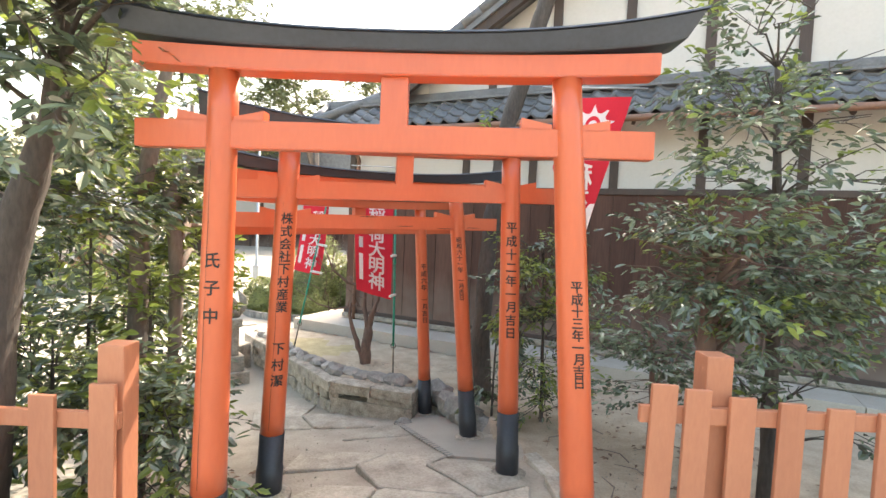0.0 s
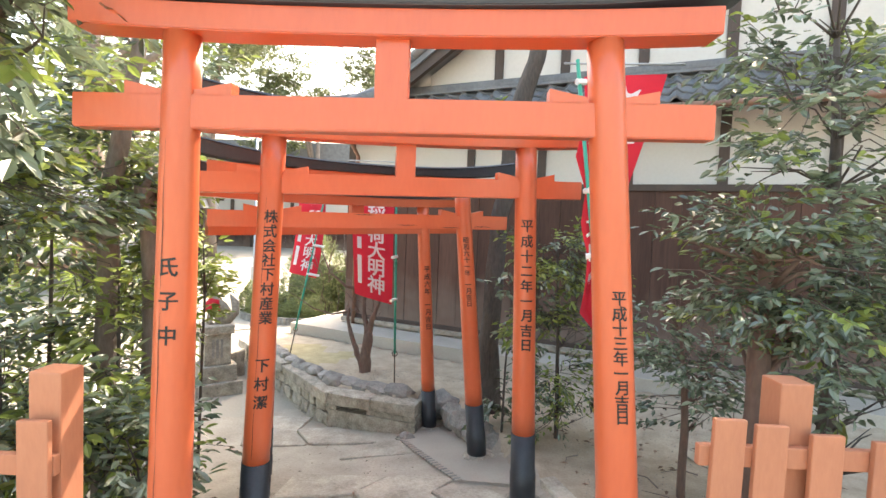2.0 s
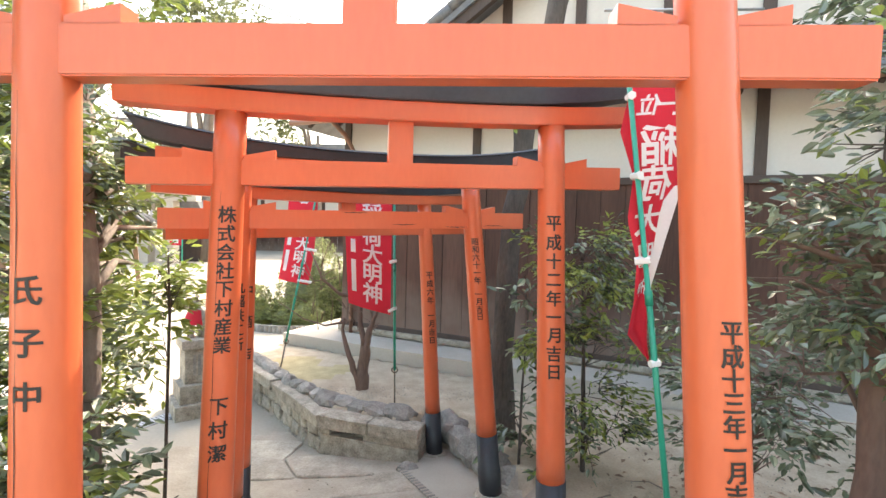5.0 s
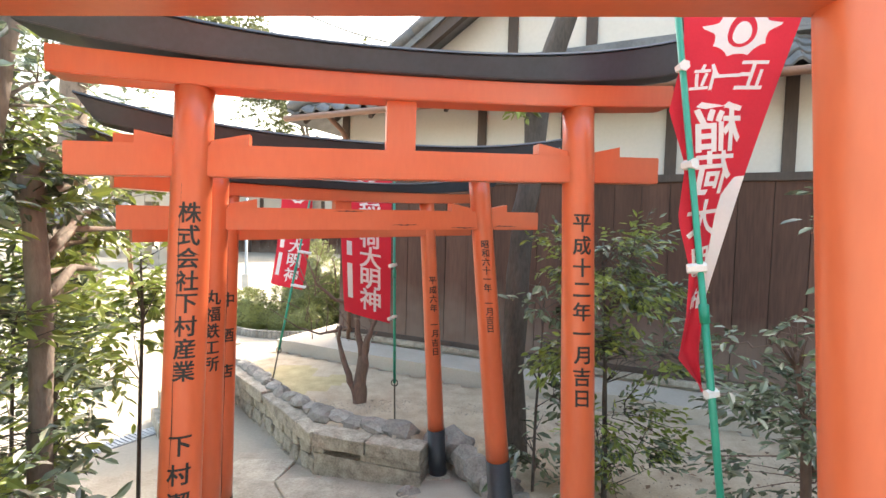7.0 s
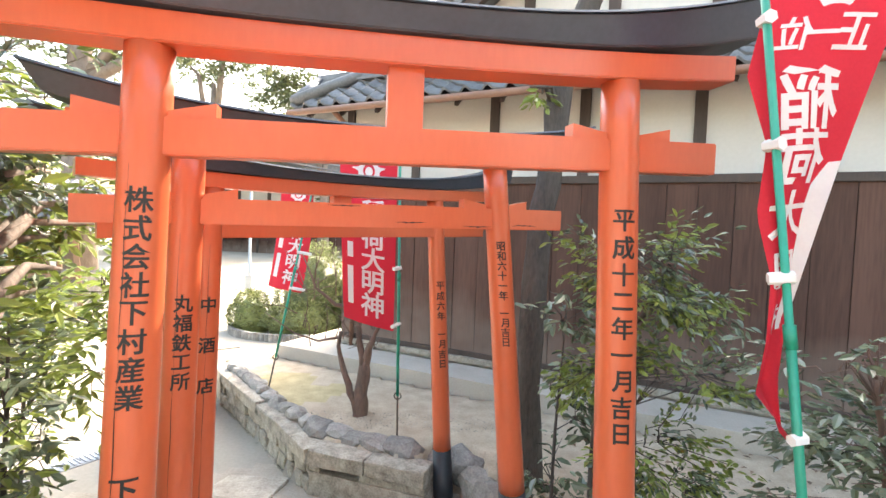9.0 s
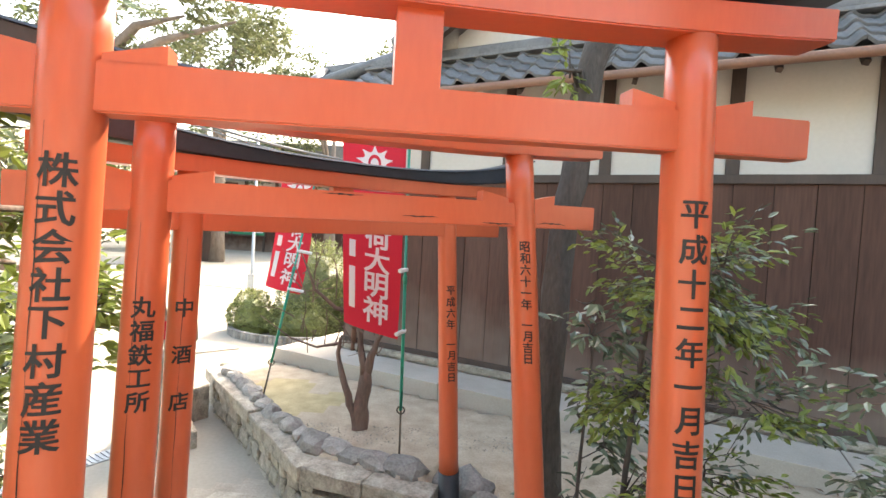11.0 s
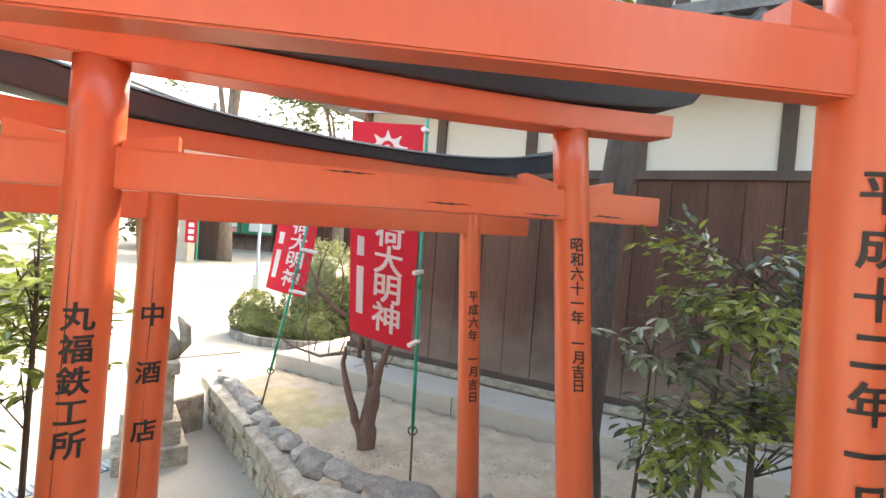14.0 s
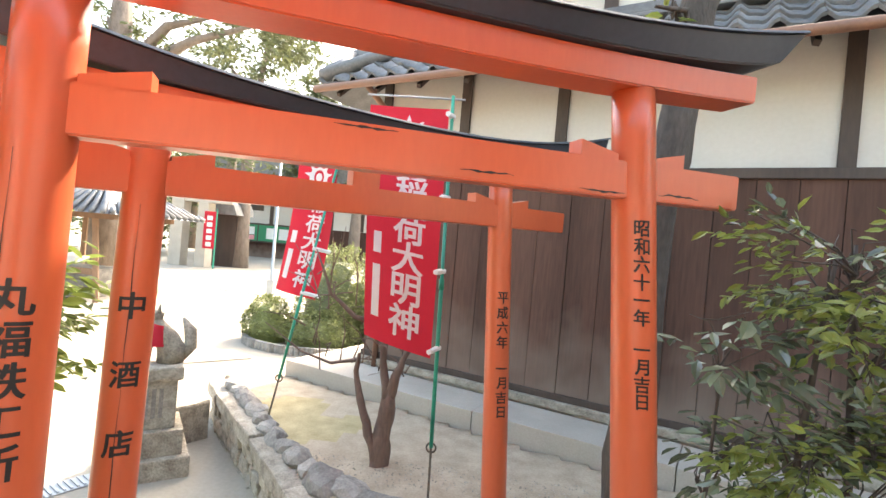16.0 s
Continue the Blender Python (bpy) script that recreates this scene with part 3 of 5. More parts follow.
for k, ((x0, y0), (x1, y1)) in enumerate(zip(WALL_LINE, WALL_LINE[1:])):
    L = math.hypot(x1 - x0, y1 - y0)
    turn = math.degrees(math.atan2(y1 - y0, x1 - x0))
    front = k == len(WALL_LINE) - 2
    n = max(1, round(L / (0.62 if front else 0.75)))
    for i in range(n):
        a, b = i * L / n, (i + 1) * L / n - 0.005
        top = -0.19 + rnd.uniform(-0.008, 0.008)
        o = part("coping_stone", hewn(a, b, -0.025 + rnd.uniform(-.01, .01), 0.20, top - 0.12, top, k * 7.3 + i), STONE, wall)
        o.matrix_local = pose(x0, y0, 0, 0, 0, turn)
    if front:
        # two long blocks below, the upper one cut by a drain slot
        for a, b, z0, z1 in ((0.0, 0.10, -0.372, -0.318), (0.44, L, -0.372, -0.318), (0.0, L, -0.72, -0.376)):
            o = part("wall_stone", hewn(a, b - 0.004, 0.004, 0.19, z0, z1, a + z0, 0.008, 0.006), STONE, wall)
            o.matrix_local = pose(x0, y0, 0, 0, 0, turn)
        # shade inside the slot, put in as a black block at its back
        o = part("slot", box(0.10, 0.436, 0.10, 0.18, -0.372, -0.318), INK, wall, "black block painting the shade inside the wall's drain slot")
        o.matrix_local = pose(x0, y0, 0, 0, 0, turn)
        continue
    z = -0.74
    for h in (0.16, 0.14, 0.115):
        a = 0.0
        while a < L - 0.02:
            b = min(L, a + rnd.uniform(0.13, 0.30))
            if L - b < 0.08:
                b = L
            o = part("wall_stone", hewn(a, b - 0.007, 0.004 + rnd.uniform(-.014, .014), 0.18, z, z + h - 0.007, k + a * 5 + z, 0.018, 0.022), STONE, wall)
            o.matrix_local = pose(x0, y0, 0, 0, 0, turn)
            a = b
        z += h
ends = thing("corner_stone", "large squared granite block at the wall's end", "stone block", pose(-2.93, 6.95, 0, 0, 0, 62))
part("block", hewn(-0.27, 0.19, -0.12, 0.12, -0.75, -0.24, 3, 0.02), STONE, ends)
for i, (x, y, turn) in enumerate(along([(-2.66, 7.36), (-2.48, 7.13), (-1.70, 6.22), (-1.18, 5.72), (-0.75, 5.52), (-0.30, 5.34)], 0.20)):
    s = rnd.uniform(0.85, 1.2)
    big = 1.3 if x > -1.3 else 1.0
    o = tagged(part("edging_rock", rock((0.135 * s * big, 0.085 * s * big, 0.075 * s), i + 1), ROCK, smooth=False), "rough grey rock edging the garden bed", "rock", "edging rocks")
    o.matrix_world = pose(x, y + rnd.uniform(-.015, .015), -0.185, rnd.uniform(-12, 12), rnd.uniform(-12, 12), turn + rnd.uniform(-16, 16))
for i, (x, y, z, s) in enumerate(((-0.16, 5.47, -0.30, 1.6), (0.03, 5.42, -0.30, 1.7), (0.15, 5.16, -0.32, 1.6), (0.24, 4.90, -0.28, 1.6), (0.34, 4.64, -0.27, 1.4), (0.45, 4.44, -0.26, 1.2), (-0.33, 4.93, -0.46, 0.8))):
    o = tagged(part("edging_rock", rock((0.12 * s, 0.075 * s, 0.09 * s), i + 60), ROCK), "rough grey rock beside the gate's foot", "rock", "edging rocks")
    o.matrix_world = pose(x, y, z, 0, 0, -65 + i * 9)
# kerb on the garden side of the path
kerb = thing("kerb", "low worn stone kerb between path and garden", "kerb", kind="structure")
for x, y, turn in along([(0.42, 4.42), (0.62, 3.98), (0.80, 3.42), (0.86, 2.6), (0.88, 1.0)], 0.42):
    bm = box(0, 0.41, -0.06, 0.06, -0.2, 0.055, 0.015)
    o = part("kerb_stone", bm, FLAG, kerb)
    o.matrix_local = pose(x, y, path_height(x, y), 0, 0, turn)

# cement pad round the gates' feet, with a slotted drain along its edge
pad = thing("cement_pad", "trowelled grey cement pad round the gate feet", "pad", kind="structure")
PAD = [(-0.39, 4.93), (-0.13, 4.34), (0.14, 3.74), (0.47, 3.62), (0.60, 3.9), (0.50, 4.25), (0.34, 4.58), (0.2, 4.9), (0.1, 5.2), (0.02, 5.36), (-0.2, 5.38), (-0.25, 5.06)]
bm = bmesh.new()
top = [bm.verts.new((x, y, path_height(x, y) + 0.022)) for x, y in PAD]
low = [bm.verts.new((x, y, path_height(x, y) - 0.2)) for x, y in PAD]
bm.faces.new(top)
for i in range(len(PAD)):
    bm.faces.new((top[i], low[i], low[(i + 1) % len(PAD)], top[(i + 1) % len(PAD)]))
bmesh.ops.triangulate(bm, faces=bm.faces)
bmesh.ops.recalc_face_normals(bm, faces=bm.faces)
part("cement_top", bm, CEMENT, pad)
for i in range(46):
    f = i / 45
    x, y = -0.385 + 0.525 * f, 4.93 - 1.19 * f
    o = part("drain_bar", box(-0.035, 0.02, -0.007, 0.007, 0.0, 0.012), CEMENT if i % 2 else ROCK, pad)
    o.matrix_local = pose(x, y, path_height(x, y) + 0.018, 0, 0, 24)

# flagstones of the path: irregular slabs laid on the falling ground
paving = thing("paving", "worn irregular grey flagstones descending along the path", "paving", kind="structure")


def path_sides(y):
    return interp(y, [-2, 2, 3, 4, 5, 6], [-0.75, -0.8, -1.0, -1.3, -1.7, -2.6]), interp(y, [-2, 2, 3, 4, 4.6, 5], [0.7, 0.72, 0.7, 0.45, -0.1, -0.9])


gx, gy = 0.52, 0.44
jit = {}


def corner(i, j):
    if (i, j) not in jit:
        r = random.Random(i * 131 + j * 17)
        x, y = i * gx + (j % 2) * 0.2 + r.uniform(-0.14, 0.14), j * gy + r.uniform(-0.11, 0.11)
        jit[(i, j)] = (x - 0.2 * max(0, y - 3), y)
    return jit[(i, j)]


for j in range(-3, 13):
    for i in range(-7, 4):
        q = [corner(i, j), corner(i + 1, j), corner(i + 1, j + 1), corner(i, j + 1)]
        cx, cy = sum(p[0] for p in q) / 4, sum(p[1] for p in q) / 4
        lo, hi = path_sides(cy)
        if not (lo < cx < hi) or in_garden(cx, cy) or rnd.random() < 0.3:
            continue
        if any(in_garden(*p) for p in q) or any(math.hypot(cx - a, cy - b) < 0.25 for a, b in ((0.55, 3.4), (0.3, 4.28), (-1.0, 3.0), (-0.1, 5.3), (0.05, 4.5), (0.25, 3.9), (-0.15, 4.9))):
            continue
        bm = bmesh.new()
        pts = []
        for k in range(4):
            a, b = Vector(q[k]), Vector(q[(k + 1) % 4])
            for f in (0.06, 0.36, 0.66, 0.94):
                p = a.lerp(b, f)
                p = Vector((cx, cy)).lerp(p, 0.975 + 0.02 * noise.noise(Vector((p.x * 4, p.y * 4, 1))))
                pts.append(p)
        step = 0.006 + 0.02 * rnd.random() if cy > 2.6 else 0.004 + 0.006 * rnd.random()
        zc = max(path_height(*p) for p in q) * 0.6 + path_height(cx, cy) * 0.4
        top = [bm.verts.new((p.x, p.y, 0.35 * zc + 0.65 * path_height(p.x, p.y) + step)) for p in pts]
        low = [bm.verts.new((p.x + (p.x - cx) * 0.02, p.y + (p.y - cy) * 0.02, path_height(p.x, p.y) - 0.06)) for p in pts]
        bm.faces.new(top)
        for k in range(len(top)):
            bm.faces.new((top[k], low[k], low[(k + 1) % len(top)], top[(k + 1) % len(top)]))
        bmesh.ops.recalc_face_normals(bm, faces=bm.faces)
        bmesh.ops.bevel(bm, geom=[e for e in bm.edges if e.verts[0] in top and e.verts[1] in top], offset=0.008, segments=1, affect="EDGES")
        part("flagstone", bm, FLAG, paving)


# ---- leaves and trees ----
def leaves_mesh(twigs, size, per, seed, spread=0.5, droop=0.25, length=0.2):
    """Pairs of folded leaves along many short twigs. twigs: (point, direction)."""
    r = np.random.RandomState(seed)
    P, D = np.array([t[0] for t in twigs]), np.array([t[1] for t in twigs])
    n = len(P)
    P, D = np.repeat(P, per, 0), np.repeat(D, per, 0)
    f = np.tile(np.linspace(0.1, 1, per), n)[:, None]
    base = P + D * f * length + r.normal(0, 0.012, P.shape)
    side = np.cross(D, [0, 0, 1.0])
    side /= np.linalg.norm(side, axis=1)[:, None] + 1e-6
    sgn = np.where(np.arange(n * per) % 2 == 0, 1.0, -1.0)[:, None]
    d = D * (0.45 + 0.5 * f) + side * sgn * (1.0 - 0.5 * f) + r.normal(0, 0.3, P.shape)
    d[:, 2] -= droop
    d /= np.linalg.norm(d, axis=1)[:, None]
    up = np.array([0, 0, 1.0]) + r.normal(0, spread, P.shape)
    w = np.cross(d, up)
    w /= np.linalg.norm(w, axis=1)[:, None] + 1e-6
    nrm_ = np.cross(w, d)
    s = size * r.uniform(0.65, 1.2, (n * per, 1))
    k = 0.20
    V = np.stack([base, base + d * s * 0.35 + w * s * k + nrm_ * s * 0.05, base + d * s * 0.72 + w * s * k * 0.8 + nrm_ * s * 0.02,
                  base + d * s - nrm_ * s * 0.08, base + d * s * 0.72 - w * s * k * 0.8 + nrm_ * s * 0.02, base + d * s * 0.35 - w * s * k + nrm_ * s * 0.05], 1).reshape(-1, 3)
    idx = np.arange(n * per)[:, None] * 6
    F = np.concatenate([idx + np.array([[0, 3, 2, 1]]), idx + np.array([[0, 5, 4, 3]])], 0)
    return V, F


def add_leaves(name, twigs, size, per, seed, mat, parent, **kw):
    V, F = leaves_mesh(twigs, size, per, seed, **kw)
    me = bpy.data.meshes.new(name)
    me.from_pydata(V.tolist(), [], F.tolist())
    me.materials.append(mat)
    ob = new(name, me)
    ob.parent = parent
    return tagged(ob, kind="stuff")


def tree(name, label, trunk, radii, clumps, leaf=0.085, per=8, seed=1, mat=LEAF, bark=BARK, twig=0.2, limbs=10, category="tree", group="", alt=None, droop=0.25):
    """Trunk points and radii; clumps: (centre, radii, number of twigs)."""
    t = thing(name, label, category, pose(*trunk[0]), group)
    o = Vector(trunk[0])
    tp = [Vector(p) - o for p in trunk]
    # finer trunk with a slight wander
    fine, fr = [], []
    for i in range(len(tp) - 1):
        for f in (0, 0.25, 0.5, 0.75):
            p = tp[i].lerp(tp[i + 1], f)
            fine.append(p + Vector((noise.noise(p * 2 + o), noise.noise(p * 2 - o), 0)) * radii[i] * 0.5)
            fr.append(radii[i] + (radii[i + 1] - radii[i]) * f)
    fine.append(tp[-1])
    fr.append(radii[-1])
    part("trunk", tube(fine, fr, 12 if radii[0] > 0.03 else 7, rough=0.25), bark, t, smooth=True)
    r = random.Random(seed)
    twigs = []
    bm = bmesh.new()
    for c, rad, n in clumps:
        c = Vector(c) - o
        near = min(fine, key=lambda p: (p - (c - Vector((0, 0, rad[2] * 0.6)))).length)
        ends_ = []
        for _ in range(limbs):
            e = c + Vector([r.gauss(0, 0.42) * q for q in rad])
            st = min(fine, key=lambda p: (p - e).length + max(0, p.z - e.z + 0.1) * 2)
            mid = st.lerp(e, 0.5) + Vector((r.uniform(-.06, .06), r.uniform(-.06, .06), r.uniform(0.0, .12)))
            rr = max(0.004, radii[-1] * 0.5)
            tube([st, st.lerp(mid, 0.55), mid, e], [rr, rr * 0.85, rr * 0.65, rr * 0.3], 5, bm, rough=0.2)
            ends_ += [mid.lerp(e, 0.3), mid.lerp(e, 0.7), e]
        # leaf sprays gather round sub-clusters, with gaps between them
        cores = [c + Vector([max(-1, min(1, r.gauss(0, 0.5))) * q for q in rad]) for _ in range(max(4, n // 9))]
        n = int(n * (1.45 if name == "sapling" else 1.05 if trunk[0][0] > 0 else 2.1))
        for i in range(n):
            core = r.choice(cores)
            p = core + Vector([r.gauss(0, 0.2) * q for q in rad])
            d = (p - c)
            d = Vector((d.x / rad[0], d.y / rad[1], d.z / rad[2] * 0.4)) + Vector((r.uniform(-.5, .5), r.uniform(-.5, .5), r.uniform(-.2, .3)))
            d.normalize()
            twigs.append((tuple(p), tuple(d)))
            if i % 3 == 0:
                e = min(ends_, key=lambda q: (q - p).length)
                tube([e, e.lerp(p, 0.5) + Vector((0, 0, 0.02)), p + d * twig], [0.004, 0.003, 0.0015], 4, bm, cap=False)
    tagged(part("branching", bm, bark, t, smooth=True), kind="stuff")
    if alt:
        cut = int(len(twigs) * (1 - alt[1]))
        r.shuffle(twigs)
        add_leaves("crown", twigs[:cut], leaf, per, seed, mat, t, length=twig, droop=droop)
        add_leaves("light_leaves", twigs[cut:], leaf, per, seed + 1, alt[0], t, length=twig, droop=droop)
    else:
        add_leaves("crown", twigs, leaf, per, seed, mat, t, length=twig, droop=droop)
    return t


def gh(x, y, dz=-0.05):
    return (x, y, ground_height(x, y) + dz)


Y = (LEAF_YELLOW, 0.35)
# trees and shrubs beyond the fence on the court side
tree("tree", "broadleaf tree with thick dark trunk behind the picket fence", [gh(-2.08, 2.2), (-2.06, 2.2, 0.8), (-1.96, 2.2, 1.45), (-1.8, 2.25, 2.0), (-1.65, 2.2, 3.0)], [0.10, 0.085, 0.08, 0.05, 0.03],
     [((-1.75, 2.1, 2.35), (0.55, 0.5, 0.5), 120), ((-1.35, 1.85, 2.55), (0.42, 0.35, 0.22), 60), ((-2.25, 2.5, 1.75), (0.35, 0.35, 0.35), 60), ((-1.2, 2.2, 3.0), (0.6, 0.5, 0.3), 50)], 0.10, 8, 3, alt=(LEAF_YELLOW, 0.2))
tree("tree", "slender twin tree with mottled bark among shrubs", [gh(-2.12, 3.35), (-2.08, 3.35, 0.7), (-2.12, 3.4, 1.5), (-2.0, 3.5, 2.6), (-1.9, 3.5, 3.4)], [0.07, 0.065, 0.06, 0.04, 0.02],
     [((-2.35, 3.7, 2.35), (0.5, 0.5, 0.6), 100), ((-2.2, 3.8, 2.0), (0.26, 0.4, 0.5), 60), ((-2.5, 3.4, 1.5), (0.5, 0.5, 0.5), 60)], 0.085, 8, 5, bark=BARK_PALE, alt=(LEAF_YELLOW, 0.45))
tree("tree", "lopped tree trunk with knobbly top among shrubs", [gh(-1.90, 3.45), (-1.87, 3.45, 0.8), (-1.9, 3.45, 1.55), (-1.92, 3.45, 1.75)], [0.05, 0.045, 0.045, 0.06],
     [((-2.0, 3.95, 1.45), (0.18, 0.28, 0.4), 36)], 0.08, 8, 6, bark=BARK_PALE, mat=LEAF_YELLOW)
for k, (x, y, z, rx, ry, rz, n, m_) in enumerate(((-1.7, 2.75, 0.35, 0.42, 0.4, 0.4, 90, LEAF), (-2.2, 2.7, 0.55, 0.4, 0.4, 0.5, 80, LEAF), (-1.45, 2.6, 0.2, 0.25, 0.25, 0.25, 40, LEAF), (-2.6, 3.6, 0.45, 0.5, 0.5, 0.6, 70, LEAF),
                                                  (-2.15, 3.8, 0.6, 0.28, 0.35, 0.7, 60, LEAF), (-1.97, 4.25, 0.95, 0.15, 0.2, 0.6, 44, LEAF_YELLOW), (-2.7, 4.5, 0.65, 0.3, 0.4, 0.7, 60, LEAF_YELLOW), (-2.75, 2.2, 0.8, 0.45, 0.5, 0.7, 70, LEAF), (-2.6, 2.9, 0.4, 0.4, 0.4, 0.5, 70, LEAF), (-3.2, 3.4, 1.0, 0.5, 0.5, 0.9, 90, LEAF), (-2.35, 3.2, 1.2, 0.35, 0.35, 0.6, 60, LEAF), (-1.95, 3.2, 0.8, 0.22, 0.3, 0.5, 40, LEAF_YELLOW), (-2.9, 4.4, 1.0, 0.4, 0.4, 0.6, 50, LEAF_YELLOW))):
    tree("shrub", "leafy evergreen shrub under the trees" if m_ is LEAF else "light green shrub at the path's edge", [gh(x, y), (x + 0.04, y, z), (x, y + 0.05, z + rz * 0.7)], [0.014, 0.01, 0.005],
         [((x, y, z), (rx, ry, rz), n)], 0.085, 7, 20 + k, mat=m_, category="shrub", group="shrubs by the court", limbs=14, alt=Y if m_ is LEAF else None)
# bushes in the garden, on the house side
tree("bush", "glossy evergreen bush on a lopped red-brown trunk", [gh(1.49, 2.68), (1.48, 2.67, 0.5), (1.47, 2.66, 1.0), (1.47, 2.66, 1.45)], [0.055, 0.05, 0.048, 0.03],
     [((1.57, 2.66, 1.36), (0.42, 0.36, 0.16), 190), ((1.5, 2.66, 1.63), (0.34, 0.3, 0.14), 100), ((1.75, 2.7, 1.1), (0.3, 0.3, 0.14), 80)], 0.062, 9, 40, category="bush", group="garden bushes", limbs=18, twig=0.16, alt=(LEAF_YELLOW, 0.14), bark=RED_BARK)
tree("bush", "tall loose evergreen bush beside the fence", [gh(2.05, 2.95), (2.04, 2.95, 0.8), (2.0, 2.93, 1.6), (1.9, 2.9, 2.6)], [0.045, 0.04, 0.03, 0.015],
     [((1.85, 2.85, 2.1), (0.5, 0.4, 0.4), 120), ((1.75, 2.8, 2.65), (0.42, 0.35, 0.3), 45), ((2.2, 2.85, 1.45), (0.45, 0.4, 0.35), 130), ((2.2, 2.9, 0.75), (0.4, 0.35, 0.3), 70)], 0.07, 9, 41, category="bush", group="garden bushes", limbs=16, alt=(LEAF_YELLOW, 0.16))
tree("bush", "low spreading evergreen with long bare twigs", [gh(1.58, 3.5), (1.57, 3.5, 0.3), (1.55, 3.5, 0.7), (1.5, 3.52, 1.05)], [0.03, 0.025, 0.018, 0.008],
     [((1.62, 3.45, 0.74), (0.24, 0.25, 0.18), 90), ((1.42, 3.54, 1.1), (0.2, 0.12, 0.06), 10), ((1.85, 3.5, 0.55), (0.32, 0.3, 0.28), 80)], 0.068, 8, 42, category="bush", group="garden bushes", limbs=14, bark=RED_BARK)
tree("sapling", "thin sapling with layered glossy leaves", [gh(0.97, 4.42), (0.96, 4.42, 0.3), (0.93, 4.42, 0.9), (0.9, 4.42, 1.5)], [0.02, 0.017, 0.012, 0.006],
     [((0.9, 4.4, 1.46), (0.22, 0.2, 0.14), 30), ((1.2, 4.35, 1.2), (0.28, 0.25, 0.09), 30), ((1.18, 4.35, 0.76), (0.3, 0.26, 0.12), 34), ((1.02, 4.4, 0.08), (0.24, 0.2, 0.22), 34)], 0.06, 10, 50, category="sapling", group="saplings", limbs=9, alt=(LEAF_YELLOW, 0.35))
tree("sapling", "young evergreen with spreading tiers of leaves", [gh(0.70, 4.34), (0.70, 4.34, 0.3), (0.73, 4.33, 0.9), (0.77, 4.31, 1.45)], [0.016, 0.014, 0.011, 0.006],
     [((0.86, 4.28, 1.34), (0.23, 0.2, 0.14), 80), ((0.80, 4.25, 0.88), (0.26, 0.2, 0.13), 55), ((0.84, 4.25, 0.42), (0.26, 0.2, 0.14), 40)], 0.056, 8, 51, category="sapling", group="saplings", limbs=9, alt=(LEAF_YELLOW, 0.7))
tree("sapling", "slim many-stemmed plant beside the big trunk", [gh(0.52, 4.5), (0.53, 4.5, 0.4), (0.56, 4.5, 1.1)], [0.012, 0.009, 0.004],
     [((0.53, 4.5, 0.75), (0.13, 0.12, 0.4), 26), ((0.52, 4.5, 0.1), (0.15, 0.13, 0.2), 14)], 0.095, 7, 52, category="sapling", group="saplings", limbs=8, droop=0.5)
tree("tree", "dark trunk curving up before the house wall", [gh(0.43, 5.06), (0.455, 5.06, 0.7), (0.49, 5.10, 1.7), (0.565, 5.12, 2.4), (0.76, 5.15, 3.2), (1.03, 5.2, 4.3), (1.3, 5.3, 6.0)], [0.115, 0.09, 0.085, 0.085, 0.085, 0.08, 0.05],
     [((0.42, 5.0, 2.6), (0.11, 0.11, 0.14), 9)], 0.085, 7, 53, mat=LEAF_YELLOW, limbs=2, twig=0.1)


# ---- plum tree, bare ----
def limb_tree(name, label, base, stems, bark=BARK, category="tree"):
    t = thing(name, label, category, pose(*base))
    for nm, pts, rad in stems:
        fine, fr = [], []
        for i in range(len(pts) - 1):
            for f in (0, 0.33, 0.67):
                p = Vector(pts[i]).lerp(Vector(pts[i + 1]), f)
                fine.append(p + Vector((noise.noise(p * 9), noise.noise(p * 9 + Vector((5, 0, 0))), 0)) * rad[i] * 0.6)
                fr.append(rad[i] + (rad[i + 1] - rad[i]) * f)
        fine.append(Vector(pts[-1]))
        fr.append(rad[-1])
        part(nm, tube(fine, fr, 10, rough=0.35), bark, t, smooth=True)
    return t


r = random.Random(11)
stems = [("trunk", [(0, 0, -0.05), (0.0, 0, 0.12), (0.02, 0, 0.32), (0.03, 0.02, 0.5)], [0.075, 0.065, 0.06, 0.04]),
         ("branch", [(0, -0.02, 0.02), (-0.09, -0.02, 0.2), (-0.16, 0, 0.42), (-0.22, 0.02, 0.62), (-0.2, 0.0, 0.75)], [0.045, 0.034, 0.026, 0.018, 0.012]),
         ("branch", [(0.03, 0.02, 0.45), (0.07, 0, 0.62), (0.14, 0, 0.8), (0.12, 0, 1.1)], [0.04, 0.032, 0.02, 0.008]),
         ("branch", [(0.02, 0, 0.45), (-0.03, 0.04, 0.7), (-0.05, 0.05, 1.05), (-0.08, 0.05, 1.5)], [0.034, 0.026, 0.02, 0.008]),
         ("branch", [(-0.05, 0.05, 0.95), (-0.25, 0.0, 1.0), (-0.42, -0.05, 1.15), (-0.55, -0.05, 1.45)], [0.022, 0.018, 0.012, 0.005]),
         ("branch", [(-0.2, 0.02, 0.7), (-0.4, 0.0, 0.66), (-0.62, 0.0, 0.72), (-0.9, 0, 0.9)], [0.014, 0.010, 0.007, 0.003])]
for k in range(44):
    a = Vector((r.uniform(-0.6, 0.15), r.uniform(-.1, .1), r.uniform(0.6, 1.3)))
    b = a + Vector((r.uniform(-.3, .2), r.uniform(-.15, .15), r.uniform(-.1, .4)))
    stems.append(("twig", [a, a.lerp(b, .5) + Vector((0.02, 0, 0.03)), b], [0.005, 0.004, 0.0015]))
